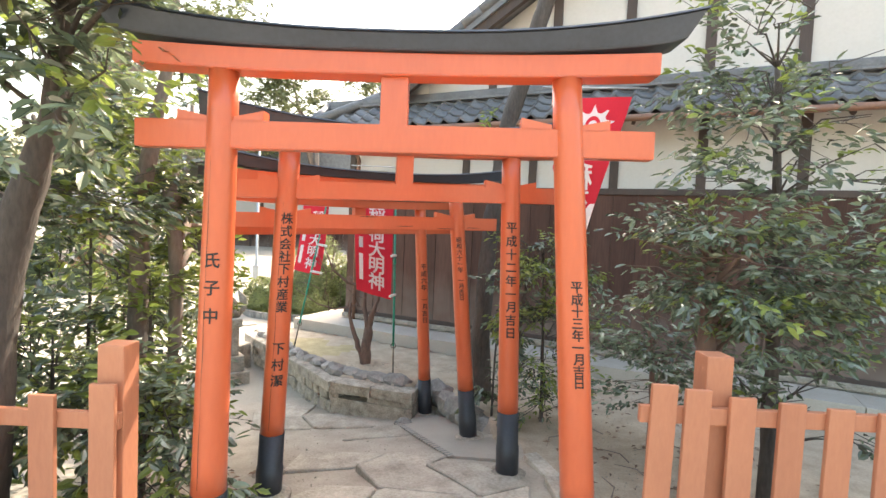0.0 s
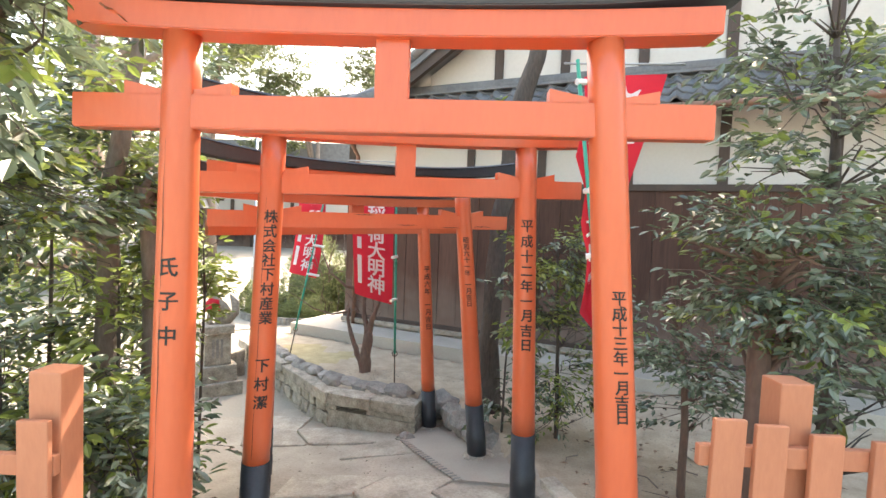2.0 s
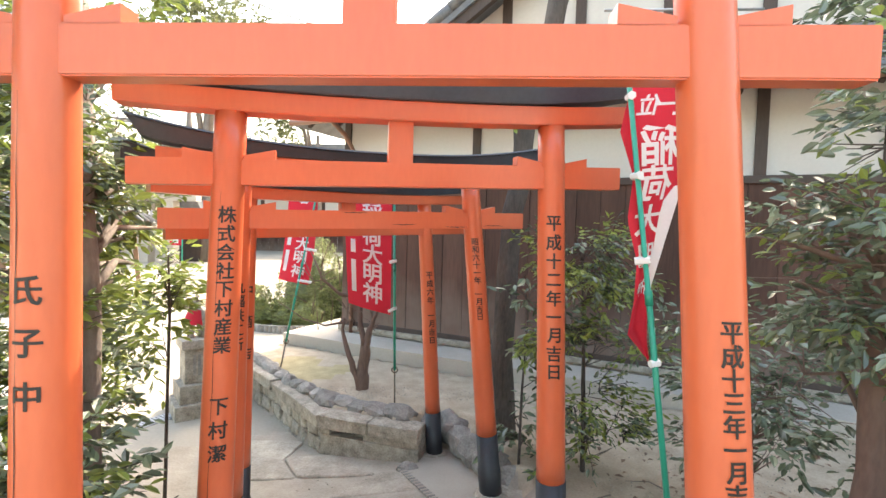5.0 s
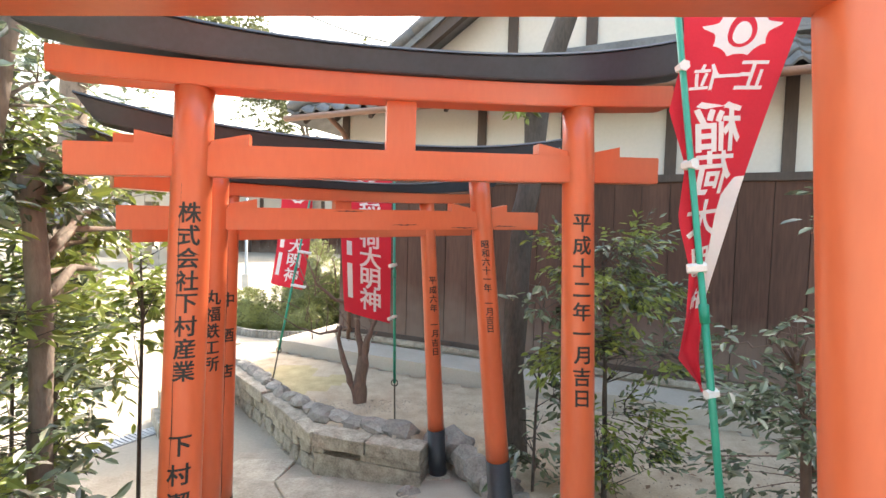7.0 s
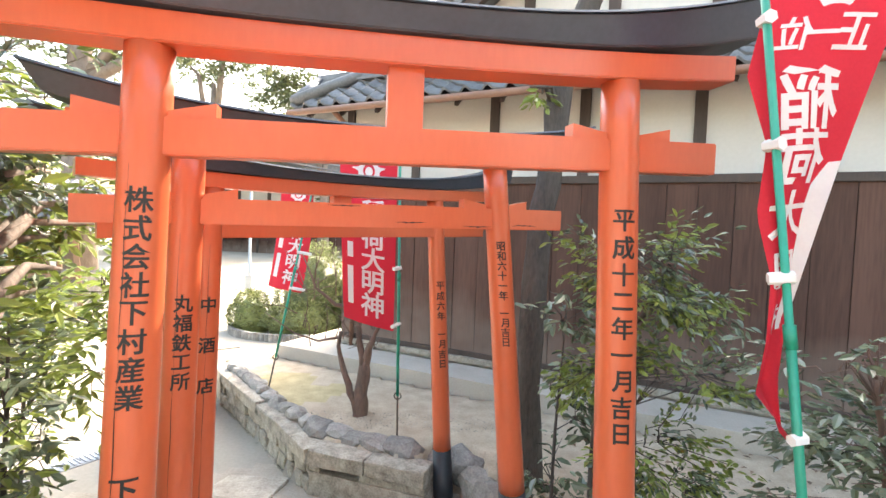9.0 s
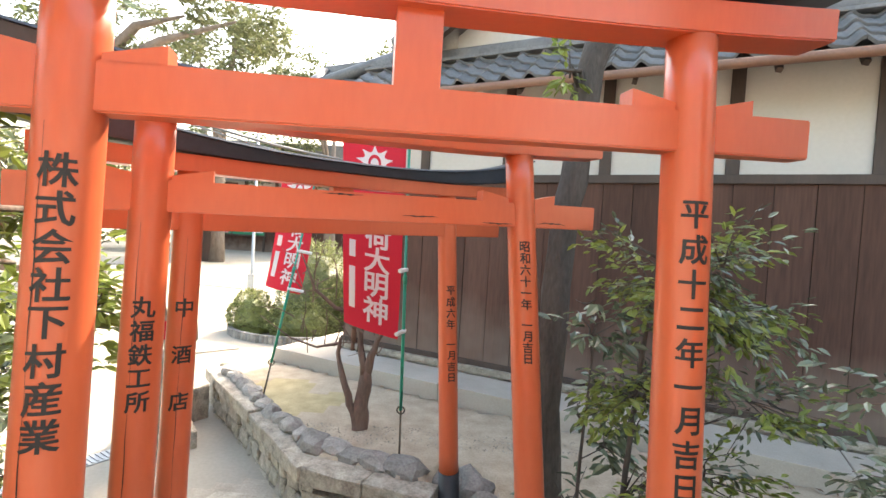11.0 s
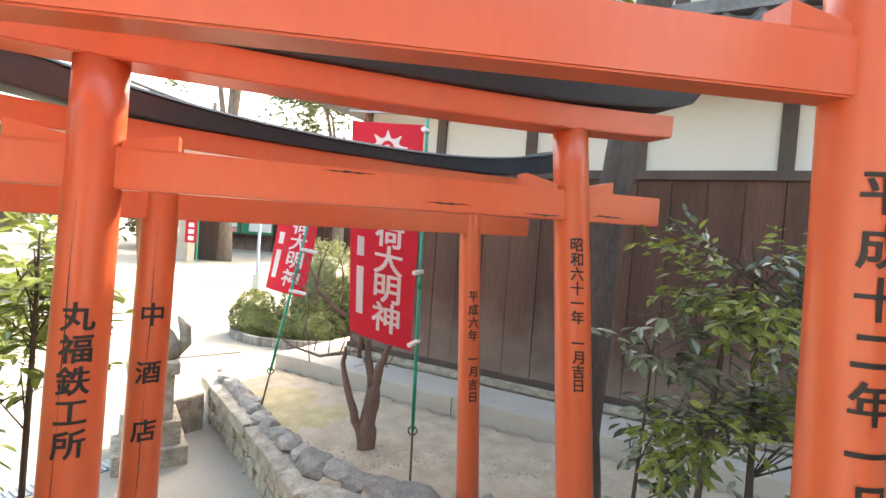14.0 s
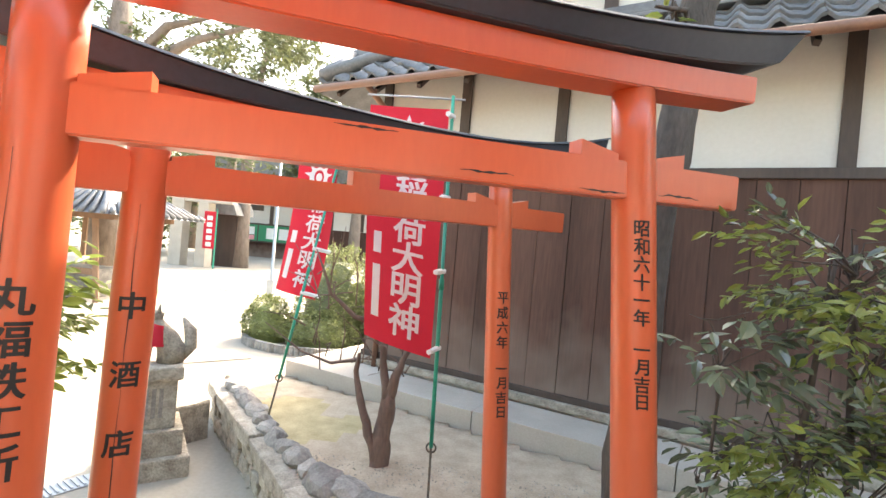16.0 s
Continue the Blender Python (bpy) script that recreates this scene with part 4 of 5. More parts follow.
limb_tree("plum_tree", "bare gnarled plum tree in sandy soil", (-0.92, 6.06, -0.17), stems, RED_BARK)


# ---- red banners on green poles ----
def banner(pole_a, pole_b, surf, column, label, mirror=False, size=0.17, iron=0.35, bars=True, header=False, ties=(0.02, 0.35, 0.65, 0.97), bar_dir=(-1, 0, 0), bar_len=0.5):
    """surf(u, v): a point of the cloth, u across from the pole side, v down."""
    a, b = Vector(pole_a), Vector(pole_b)
    g = thing("banner", label, "banner", Matrix.Translation(a), "red shrine banners")
    d = (b - a).normalized()
    L = (b - a).length
    if iron:
        part("stake", tube([d * -0.1, d * iron], 0.008, 8), IRON, g, "rusty iron stake")
        ring = bmesh.new()
        c = d * iron
        tube([c + Vector((0.028 * math.cos(t), 0, 0.028 * math.sin(t))) for t in [i * math.pi / 8 for i in range(17)]], 0.006, 6, ring)
        part("ring", ring, IRON, g, "iron ring on the stake", smooth=True)
    pole = part("pole", tube([d * iron, d * (L * 0.55), d * (L * 0.55 + 0.001), d * L], [0.0125, 0.0125, 0.0105, 0.0105], 10), GREEN, g, smooth=True)
    part("joint", tube([d * (L * 0.55 - 0.03), d * (L * 0.55 + 0.03)], 0.016, 10), GREEN, pole, smooth=True)
    bd = Vector(bar_dir).normalized()
    part("crossbar", tube([d * (L - 0.02) - bd * 0.07, d * (L - 0.02) + bd * bar_len], 0.006, 8), STEEL, g, "thin pale crossbar", smooth=True)
    nu, nv = 14, 40
    V = [Vector(surf(i / nu, j / nv)) - a for j in range(nv + 1) for i in range(nu + 1)]
    F = [(j * (nu + 1) + i, j * (nu + 1) + i + 1, (j + 1) * (nu + 1) + i + 1, (j + 1) * (nu + 1) + i) for j in range(nv) for i in range(nu)]
    cloth = mesh_part("cloth", V, F, RED, g, smooth=True)

    def on(u, v, off=0.0025):
        p = Vector(surf(u, v)) - a
        e = 0.01
        n_ = (Vector(surf(u + e, v)) - Vector(surf(u - e, v))).cross(Vector(surf(u, v + e)) - Vector(surf(u, v - e))).normalized()
        if n_.y > 0:
            n_ = -n_
        return p + n_ * off
    H = (Vector(surf(0.5, 1)) - Vector(surf(0.5, 0))).length

    def lay(bm, u0, v0, name, mat, label=""):
        split_long(bm, 0.035)
        for v in bm.verts:
            row = min(1.0, max(0.0, v0 - v.co.z / H))
            wide = max(0.06, (Vector(surf(1, row)) - Vector(surf(0, row))).length)
            v.co = on(u0 + v.co.x / wide, row)
        return part(name, bm, mat, cloth, label)
    for ch, u, v, s in column:
        bm = column_of_text(ch, s, s)
        if flip(surf) != mirror:
            for q in bm.verts:
                q.co.x *= -1
        lay(bm, u, v, "character", WHITE, "white printed character")
    # flame-shaped crest: tongues round a jewel, open in the middle
    bm = bmesh.new()
    n = 96
    ring_o, ring_i = [], []
    for i in range(n):
        t = 2 * math.pi * i / n
        tongue = (1 - abs(math.sin(4.5 * (t - math.pi / 2)))) ** 1.6
        ro = 0.074 + (0.05 if math.sin(t) > -0.25 else 0.012) * tongue
        ring_o.append(bm.verts.new((ro * math.cos(t) * 1.15, 0, ro * math.sin(t))))
        ring_i.append(bm.verts.new((0.046 * math.cos(t), 0, 0.05 * math.sin(t) * (1.25 if math.sin(t) > 0 else 0.9) - 0.008)))
    for i in range(n):
        bm.faces.new((ring_o[i], ring_o[(i + 1) % n], ring_i[(i + 1) % n], ring_i[i]))
    lay(bm, 0.5, 0.12, "crest", WHITE, "white flame-like crest")
    bm = bmesh.new()
    bmesh.ops.create_circle(bm, cap_ends=True, segments=20, radius=0.03)
    for v in bm.verts:
        if v.co.y > 0:
            v.co.y *= 1.4
    bmesh.ops.transform(bm, matrix=pose(0, 0, -0.012, 90, 0, 0), verts=bm.verts)
    lay(bm, 0.5, 0.12, "crest_jewel", WHITE)
    if bars:
        for v0, h in ((0.585, 0.09), (0.79, 0.22)):
            bm = bmesh.new()
            vs = [bm.verts.new(c) for c in ((-0.022, 0, -h * H / 2), (0.022, 0, -h * H / 2), (0.022, 0, h * H / 2), (-0.022, 0, h * H / 2))]
            bm.faces.new(vs)
            lay(bm, bars, v0, "printed_bar", WHITE, "white printed bar")
    for v in ties:
        p = Vector(surf(0, v)) - a
        q = d * min(L, max(0, p.dot(d)))
        part("tie", tube([p + (p - q) * 0.3 + Vector((0.0, -0.004, 0)), q - (p - q).normalized() * 0.018], [0.016, 0.018], 6), PAPER, pole, "white cloth loop")
    return g


def hem(g, surf, u0, u1, v0, v1):
    """A white strip printed down the cloth's edge."""
    a = g.matrix_world.translation
    V, F = [], []
    for j in range(25):
        v = v0 + (v1 - v0) * j / 24
        for u in (u0 + (u1 - u0) * 0.5 * max(0, 1 - j / 3), u1):
            e = 0.01
            n_ = (Vector(surf(u + e, v)) - Vector(surf(u - e, v))).cross(Vector(surf(u, v + e)) - Vector(surf(u, v - e))).normalized()
            V.append(Vector(surf(u, v)) - a + (n_ if n_.y < 0 else -n_) * 0.003)
        if j:
            F.append((2 * j - 2, 2 * j - 1, 2 * j + 1, 2 * j))
    mesh_part("hem", V, F, WHITE, [c for c in g.children if c.name.startswith("cloth")][0], "white hem of the banner")


def flip(surf):
    return Vector(surf(1, 0)).x < Vector(surf(0, 0)).x


def cloth_a(u, v):    # pole on the right; u runs to the left
    x = -0.575 + 0.01 * v - u * (0.455 - 0.07 * v)
    z = 2.15 - v * (1.42 - 0.11 * u) + 0.0 * u
    return (x, 5.46 + 0.03 * math.sin(3.2 * u + 2.5 * v) * (0.3 + v), z)


def cloth_b(u, v):
    x = -1.56 - 0.04 * v - 0.12 * v * v - u * 0.36
    z = 2.0 - v * (1.16 - 0.06 * u)
    return (x + 0.05 * v, 6.58 + 0.05 * math.sin(3.5 * u + 2 * v) + 0.12 * u, z)


def cloth_c(u, v):    # seen from behind; its free edge hangs in towards the pole, slack between the loops
    z = 2.38 - 1.36 * v
    pole = 0.965 - (z + 0.1) * 0.1379
    slack = interp(v, [0, 0.12, 0.2, 0.3, 0.43, 0.56, 0.68, 0.8, 0.9, 0.99, 1.1], [0.03, 0.025, 0.0, -0.045, -0.008, -0.05, -0.03, -0.06, -0.1, -0.012, 0.0])
    free = interp(v, [-0.1, 0, 0.08, 0.48, 0.78, 0.9, 1.1], [0.49, 0.46, 0.42, 0.195, 0.035, 0.01, 0.0])
    x = pole + slack + (free - slack) * u
    return (x, 2.945 + 0.09 * u * v + 0.014 * math.sin(7 * u + 5 * v) * (0.3 + v), z + 0.03 * u)


banner((-0.518, 5.604, -0.17), (-0.563, 5.5, 2.24), cloth_a,
       [("稲", 0.42, 0.35, 0.19), ("荷", 0.42, 0.50, 0.19), ("大", 0.42, 0.625, 0.19), ("明", 0.42, 0.755, 0.19), ("神", 0.42, 0.885, 0.19)],
       "red banner with white characters on a green pole", bars=0.84)
banner((-1.977, 6.605, -0.17), (-1.53, 6.58, 2.1), cloth_b,
       [("稲", 0.42, 0.32, 0.16), ("荷", 0.42, 0.47, 0.16), ("大", 0.42, 0.60, 0.16), ("明", 0.42, 0.74, 0.16), ("神", 0.42, 0.88, 0.16)],
       "red banner on a leaning green pole behind the plum tree", bars=0.84, bar_len=0.38)
banner_c = banner((0.965, 2.93, -0.1), (0.612, 2.93, 2.46), cloth_c,
       [("正", 0.70, 0.225, 0.11), ("一", 0.46, 0.225, 0.09), ("位", 0.26, 0.225, 0.09), ("稲", 0.47, 0.345, 0.17), ("荷", 0.45, 0.455, 0.15), ("大", 0.42, 0.565, 0.13), ("明", 0.40, 0.67, 0.10), ("神", 0.42, 0.77, 0.07)],
       "red banner seen from behind, furled towards its green pole", mirror=True, iron=0.2, bars=None, ties=(0.02, 0.2, 0.43, 0.68, 0.985), bar_dir=(1, 0, 0.03), bar_len=0.55)
hem(banner_c, cloth_c, 0.70, 0.995, 0.47, 0.80)



# ---- fox statue on its pedestal ----
ped = thing("pedestal", "tiered granite pedestal with carved front", "pedestal", pose(-2.85, 6.40, -0.6, 0, 0, 38))
part("plinth", box(-0.27, 0.27, -0.27, 0.27, -0.05, 0.16, 0.015), STONE, ped)
part("tier", box(-0.215, 0.215, -0.215, 0.215, 0.16, 0.36, 0.012), STONE, ped)
part("shaft", box(-0.155, 0.155, -0.155, 0.155, 0.36, 0.74, 0.01), STONE, ped)
part("cap", box(-0.19, 0.19, -0.19, 0.19, 0.74, 0.85, 0.02), STONE, ped)
for i in range(3):
    part("carving", box(-0.07 + i * 0.05, -0.04 + i * 0.05, -0.158, -0.154, 0.45, 0.68), ROCK, ped, "worn carved column of characters")
bm = tube([(0, 0.1, 0), (0, 0.1, 0.1), (0, 0.06, 0.2), (0, 0.0, 0.29), (0, -0.02, 0.35)], [0.10, 0.105, 0.085, 0.06, 0.045], 14)
tube([(0, 0.02, 0.36), (0, -0.03, 0.375), (0, -0.09, 0.36), (0, -0.14, 0.345)], [0.04, 0.055, 0.036, 0.014], 12, bm)
for sx in (-1, 1):
    tube([(sx * 0.028, -0.01, 0.40), (sx * 0.036, 0.0, 0.47)], [0.018, 0.003], 6, bm)
    tube([(sx * 0.045, -0.03, 0.26), (sx * 0.048, -0.06, 0.12), (sx * 0.048, -0.07, 0.0)], [0.035, 0.024, 0.026], 8, bm)
tube([(0, 0.17, 0.03), (0, 0.24, 0.12), (0, 0.23, 0.25), (0, 0.17, 0.36)], [0.04, 0.05, 0.05, 0.012], 10, bm)
fox = tagged(part("fox_statue", bm, STONE, smooth=True), "grey stone fox statue seated on a pedestal", "statue")
fox.matrix_world = pose(-2.85, 6.40, 0.25, 0, 0, -52)
bib = thing("bib", "red cloth bib round the fox statue's neck", "bib", pose(-2.85, 6.40, 0.25, 0, 0, -52))
part("cloth", tube([(0, -0.005, 0.31), (0, -0.02, 0.26), (0, -0.035, 0.15)], [0.066, 0.088, 0.112], 16, cap=False), RED, bib, smooth=True)

# drain grating in the court
gr = thing("drain_grating", "steel drain grating in the ground", "grating", pose(-3.2, 5.95, -0.594, 0, 0, 60))
part("frame", box(-0.75, 0.75, -0.09, 0.09, -0.03, 0.004), STEEL, gr)
for i in range(36):
    part("bar", box(-0.73 + i * 0.041, -0.715 + i * 0.041, -0.075, 0.075, 0.006, 0.014), STEEL, gr)

# ---- hedges ----
def hedge(x, y, z, rx, ry, rz, n, seed, label):
    h = thing("hedge", label, "hedge", pose(x, y, z), "clipped hedges")
    r = random.Random(seed)
    tw = []
    for _ in range(n):
        d = Vector((r.gauss(0, 1), r.gauss(0, 1), abs(r.gauss(0, 0.9)))).normalized()
        k = 1 + 0.12 * noise.noise(d * 2.5 + Vector((seed, 0, 0))) - abs(r.gauss(0, 0.06))
        tw.append(((d.x * rx * k, d.y * ry * k, 0.1 + d.z * rz * k), tuple((d + Vector((0, 0, 0.3))).normalized())))
    bm = bmesh.new()
    bmesh.ops.create_icosphere(bm, subdivisions=3, radius=1)
    for v in bm.verts:
        v.co *= 0.82 * (1 + 0.12 * noise.noise(v.co * 2.5 + Vector((seed, 0, 0))))
        v.co = Vector((v.co.x * rx, v.co.y * ry, max(-0.05, 0.1 + v.co.z * rz)))
    part("inner_growth", bm, LEAF_HEDGE, h)
    add_leaves("foliage", tw, 0.05, 7, seed, LEAF_HEDGE, h, length=0.07, spread=0.8)
    return h


hedge(-3.05, 12.0, -0.55, 0.8, 1.0, 1.62, 1500, 71, "large clipped azalea hedge on a low mound")
hedge(-2.1, 12.2, -0.55, 0.9, 1.0, 1.25, 1200, 73, "rounded clipped hedge behind the plum tree")
hedge(-4.1, 11.2, -0.55, 0.40, 0.42, 0.62, 600, 72, "small clipped round shrub at the court's edge")
hedge(-3.1, 11.0, -0.55, 0.7, 0.45, 0.42, 600, 74, "low clipped shrub at the court's edge")
edge = thing("bed_edging", "row of short upright edging tiles round the hedge", "edging", kind="structure")
for i in range(44):
    t = radians(180 + i * 4.0)
    x, y = -3.25 + 1.25 * math.cos(t), 11.3 + 0.95 * math.sin(t)
    part("edging_tile", tube([(x, y, -0.65), (x, y, -0.46)], 0.048, 7), ROCK, edge)


# ---- the far side of the court ----
def far_tree(label, base, height, crowns, seed, leaf=0.3, trunk_r=0.35, lean=0.0):
    t = thing("far_tree", label, "tree", pose(*base), "trees beyond the court")
    part("trunk", tube([(0, 0, -0.3), (lean * 0.3, 0, height * 0.3), (lean * 0.6, 0, height * 0.6), (lean, 0, height)], [trunk_r, trunk_r * 0.8, trunk_r * 0.6, trunk_r * 0.25], 12, rough=0.3), BARK_PALE, t, smooth=True)
    r = random.Random(seed)
    tw = []
    bm = bmesh.new()
    for (cx, cy, cz), (rx, ry, rz), n in crowns:
        tube([(lean * 0.6, 0, height * 0.55), (cx * 0.5, cy * 0.5, cz - rz * 0.5), (cx, cy, cz)], [trunk_r * 0.4, trunk_r * 0.25, trunk_r * 0.08], 6, bm)
        cores = [Vector((cx + r.gauss(0, .5) * rx, cy + r.gauss(0, .5) * ry, cz + r.gauss(0, .5) * rz)) for _ in range(max(5, n // 14))]
        for _ in range(n):
            p = r.choice(cores) + Vector((r.gauss(0, .16) * rx, r.gauss(0, .16) * ry, r.gauss(0, .16) * rz))
            d = Vector((r.gauss(0, 1), r.gauss(0, 1), r.gauss(0.2, 0.6))).normalized()
            tw.append((tuple(p), tuple(d)))
    tagged(part("branching", bm, BARK_PALE, t, smooth=True), kind="stuff")
    add_leaves("crown", tw, leaf, 7, seed, LEAF_FAR, t, length=leaf * 1.8, spread=0.9)
    return t


def crown_at(p, base, r, n):
    return ((p[0] - base[0], p[1] - base[1], p[2] - base[2]), r, n)


B1 = (-12.5, 26.0, -0.6)
far_tree("tall loose-crowned evergreen beyond the court", B1, 9.0,
         [crown_at((-14.01, 26.00, 9.52), B1, (2.2, 2.0, 1.5), 260), crown_at((-11.73, 26.00, 10.34), B1, (1.7, 1.8, 1.6), 200), crown_at((-11.43, 26.00, 11.43), B1, (2.2, 2, 2.0), 220), crown_at((-14.13, 26.00, 4.15), B1, (2.6, 2, 1.6), 200)], 81, 0.26, 0.45)
B2 = (-9.0, 34.0, -0.6)
far_tree("round-crowned tree far behind the hedges", B2, 8.0,
         [crown_at((-11.58, 34.00, 10.14), B2, (2.3, 2.0, 2.0), 300), crown_at((-10.69, 34.00, 9.56), B2, (3.2, 2.0, 2.0), 300), crown_at((-12.38, 34.00, 11.16), B2, (1.2, 1.5, 1.0), 90), crown_at((-12.69, 34.00, 5.92), B2, (3.0, 2, 1.6), 260)], 82, 0.3, 0.4)
B3 = (-5.5, 38.0, -0.6)
far_tree("tree showing above the roof", B3, 9.0, [crown_at((-6.33, 38.00, 12.86), B3, (1.8, 2.0, 1.6), 180), crown_at((-6.37, 38.00, 12.03), B3, (1.8, 2.0, 1.8), 160), crown_at((-7.17, 38.00, 3.29), B3, (4, 2, 2.5), 260)], 83, 0.3, 0.4)
B4 = (-11.61, 16.21, -0.60)
far_tree("big old tree with furrowed pale trunk by the shelter", B4, 11.0,
         [crown_at((-12.27, 16.50, 7.36), B4, (1.6, 1.4, 1.2), 200), crown_at((-10.47, 16.50, 6.51), B4, (0.5, 0.6, 0.4), 40), crown_at((-8.86, 16.50, 7.53), B4, (1.5, 1.4, 0.8), 120), crown_at((-7.29, 16.50, 7.42), B4, (1.3, 1.2, 1.4), 160)], 84, 0.2, 0.55)
B5 = (-16.15, 31.09, -0.60)
far_tree("tree with pale trunk beside the stone lantern", B5, 9.0, [crown_at((-16.97, 29.00, 5.08), B5, (2.5, 2, 2.0), 160)], 85, 0.28, 0.5)
for k, (x, y) in enumerate(((-26, 22), (-22, 30), (-30, 14), (-30, 4), (-2, 44), (4, 46), (-34, 36), (-24, 40))):
    b = (x, y, -0.6)
    far_tree("dark evergreen closing the far side of the court", b, 9.0, [((0, 0, 2.6), (3.6, 2.0, 2.4), 240), ((0, 0, 6.5), (3.4, 2.0, 2.6), 240)], 90 + k, 0.36, 0.4)

# hall with a notice board
HALL_Y = 36.0
P0, P1 = (-18.97, 36.00, 1.80), (-14.10, 36.00, 1.87)
PB, PT = (-16.23, 36.00, -0.27), (-9.18, 36.00, 3.30)
hall = thing("hall", "far hall with white plaster over grey boards", "building", pose(P0[0], HALL_Y + 0.3, -0.6))
WB = P1[0] - P0[0]
part("wall", box(-1.5, WB + 9, 0, 0.3, -0.2, 5.2), PLASTER, hall)
for i in range(26):
    part("board", box(-1.5 + i * 0.62, -1.5 + i * 0.62 + 0.6, -0.05, -0.002, -0.1, P0[2] + 0.55), BOARD, hall)
for i in range(5):
    part("post", box(0.9 + i * 2.2, 1.15 + i * 2.2, -0.08, -0.002, P0[2] + 0.56, 5.0), TIMBER, hall)
part("lattice_window", box(1.2, 2.6, -0.06, -0.002, P0[2] + 1.5, P0[2] + 3.0), TIMBER, hall, "dark lattice window")
part("roof", prism([(-2.4, 5.0), (WB + 10, 5.0), (WB + 9, 7.6), (-1.4, 7.6)], -1.2, 5.5), TILE, hall)
part("eaves_tiles", prism([(-2.5, 4.85), (WB + 10.1, 4.85), (WB + 10.1, 5.05), (-2.5, 5.05)], -1.35, -1.1), TILE, hall)
nb = thing("notice_board", "green notice board with posters under glass", "notice board", pose(P0[0], HALL_Y, 0))
hN = P0[2] - 0.44
part("frame", box(0, WB, 0.0, 0.14, P0[2] - hN, P0[2], 0.02), TIMBER, nb)
for a, b in ((0.1, WB * 0.49), (WB * 0.51, WB - 0.1)):
    part("felt", box(a, b, -0.02, -0.002, P0[2] - hN + 0.12, P0[2] - 0.12), NOTICE_GREEN, nb)
for a, b, c, d, mm in ((0.25, 0.95, 0.45, 1.15, PAPER_BLUE), (1.15, 1.75, 0.7, 1.2, PAPER), (1.3, 1.65, 0.2, 0.6, PAPER_BLUE), (2.05, 2.7, 0.6, 1.2, PAPER), (2.05, 2.7, 0.2, 0.55, PAPER_PINK)):
    part("poster", box(a * WB / 6, b * WB / 6, -0.035, -0.022, P0[2] - hN + c * hN / 1.5, P0[2] - hN + d * hN / 1.5), mm, nb)
for a, b in ((0.63, 0.78), (0.82, 0.96)):
    part("notice", box(a * WB, b * WB, -0.035, -0.022, P0[2] - hN * 0.78, P0[2] - hN * 0.22), PAPER, nb)
for a in (0.15, WB - 0.15):
    part("leg", box(a - 0.06, a + 0.06, 0.02, 0.12, -0.65, P0[2] - hN), TIMBER, nb)

# stone lanterns, a small statue, a gate post and roofed shrine entrance
def lantern(base, hgt):
    s = hgt / 2.5
    t = thing("stone_lantern", "tall weathered granite lantern in the court", "stone lantern", pose(*base), "stone lanterns")
    part("base", tube([(0, 0, -0.1), (0, 0, 0.2 * s), (0, 0, 0.35 * s)], [0.5 * s, 0.48 * s, 0.3 * s], 6), STONE, t)
    part("shaft", tube([(0, 0, 0.3 * s), (0, 0, 0.8 * s), (0, 0, 1.3 * s)], [0.19 * s, 0.16 * s, 0.19 * s], 12), STONE, t)
    part("platform", tube([(0, 0, 1.28 * s), (0, 0, 1.42 * s), (0, 0, 1.5 * s)], [0.2 * s, 0.38 * s, 0.38 * s], 6), STONE, t)
    part("fire_box", tube([(0, 0, 1.5 * s), (0, 0, 1.85 * s)], [0.24 * s, 0.24 * s], 6), STONE, t)
    part("cap", tube([(0, 0, 1.84 * s), (0, 0, 1.95 * s), (0, 0, 2.2 * s)], [0.5 * s, 0.46 * s, 0.12 * s], 6), STONE, t)
    part("finial", tube([(0, 0, 2.2 * s), (0, 0, 2.32 * s), (0, 0, 2.5 * s)], [0.08 * s, 0.13 * s, 0.02 * s], 8), STONE, t)


lantern((-15.47, 28.00, -0.60), 2.7)
lantern((-16.33, 30.34, -0.60), 2.6)
sb = (-14.89, 30.08, -0.60)
bm = box(-0.32, 0.32, -0.32, 0.32, -0.1, 0.45, 0.03)
tube([(0, 0, 0.45), (0, 0, 0.9), (0, 0, 1.05), (0, 0, 1.3)], [0.3, 0.28, 0.16, 0.14], 10, bm)
tagged(part("small_statue", bm, ROCK), "small dark stone statue on a square base", "statue").matrix_world = pose(*sb)
capm = part("cloth", tube([(0, 0, 0.82), (0, 0, 1.02), (0, 0, 1.1)], [0.36, 0.3, 0.18], 12), PAPER)
tagged(capm, "white cloth cape on the small statue", "cape").matrix_world = pose(*sb)
gp = (-14.69, 24.41, -0.60)
gate = thing("stone_gate", "pale stone gate posts with lintel", "gate", pose(*gp))
part("post", box(-0.3, 0.3, -0.3, 0.3, -0.1, 3.4, 0.03), CONCRETE, gate)
part("post", box(1.0, 1.5, -0.3, 0.3, -0.1, 3.0, 0.03), CONCRETE, gate)
part("lintel", box(0.302, 2.6, -0.25, 0.25, 3.0, 3.3, 0.03), CONCRETE, gate)
sh = thing("shrine_roof", "small tiled roof behind the stone gate", "roof", pose(gp[0] + 1.9, gp[1] + 1.5, -0.6))
part("roof", prism([(-1.5, 2.55), (0.5, 2.55), (0.3, 3.1), (-1.2, 3.1)], -0.9, 0.9), TILE, sh)
part("wall", box(-1.2, 0.2, -0.3, 0.3, -0.1, 2.55), TIMBER, sh)
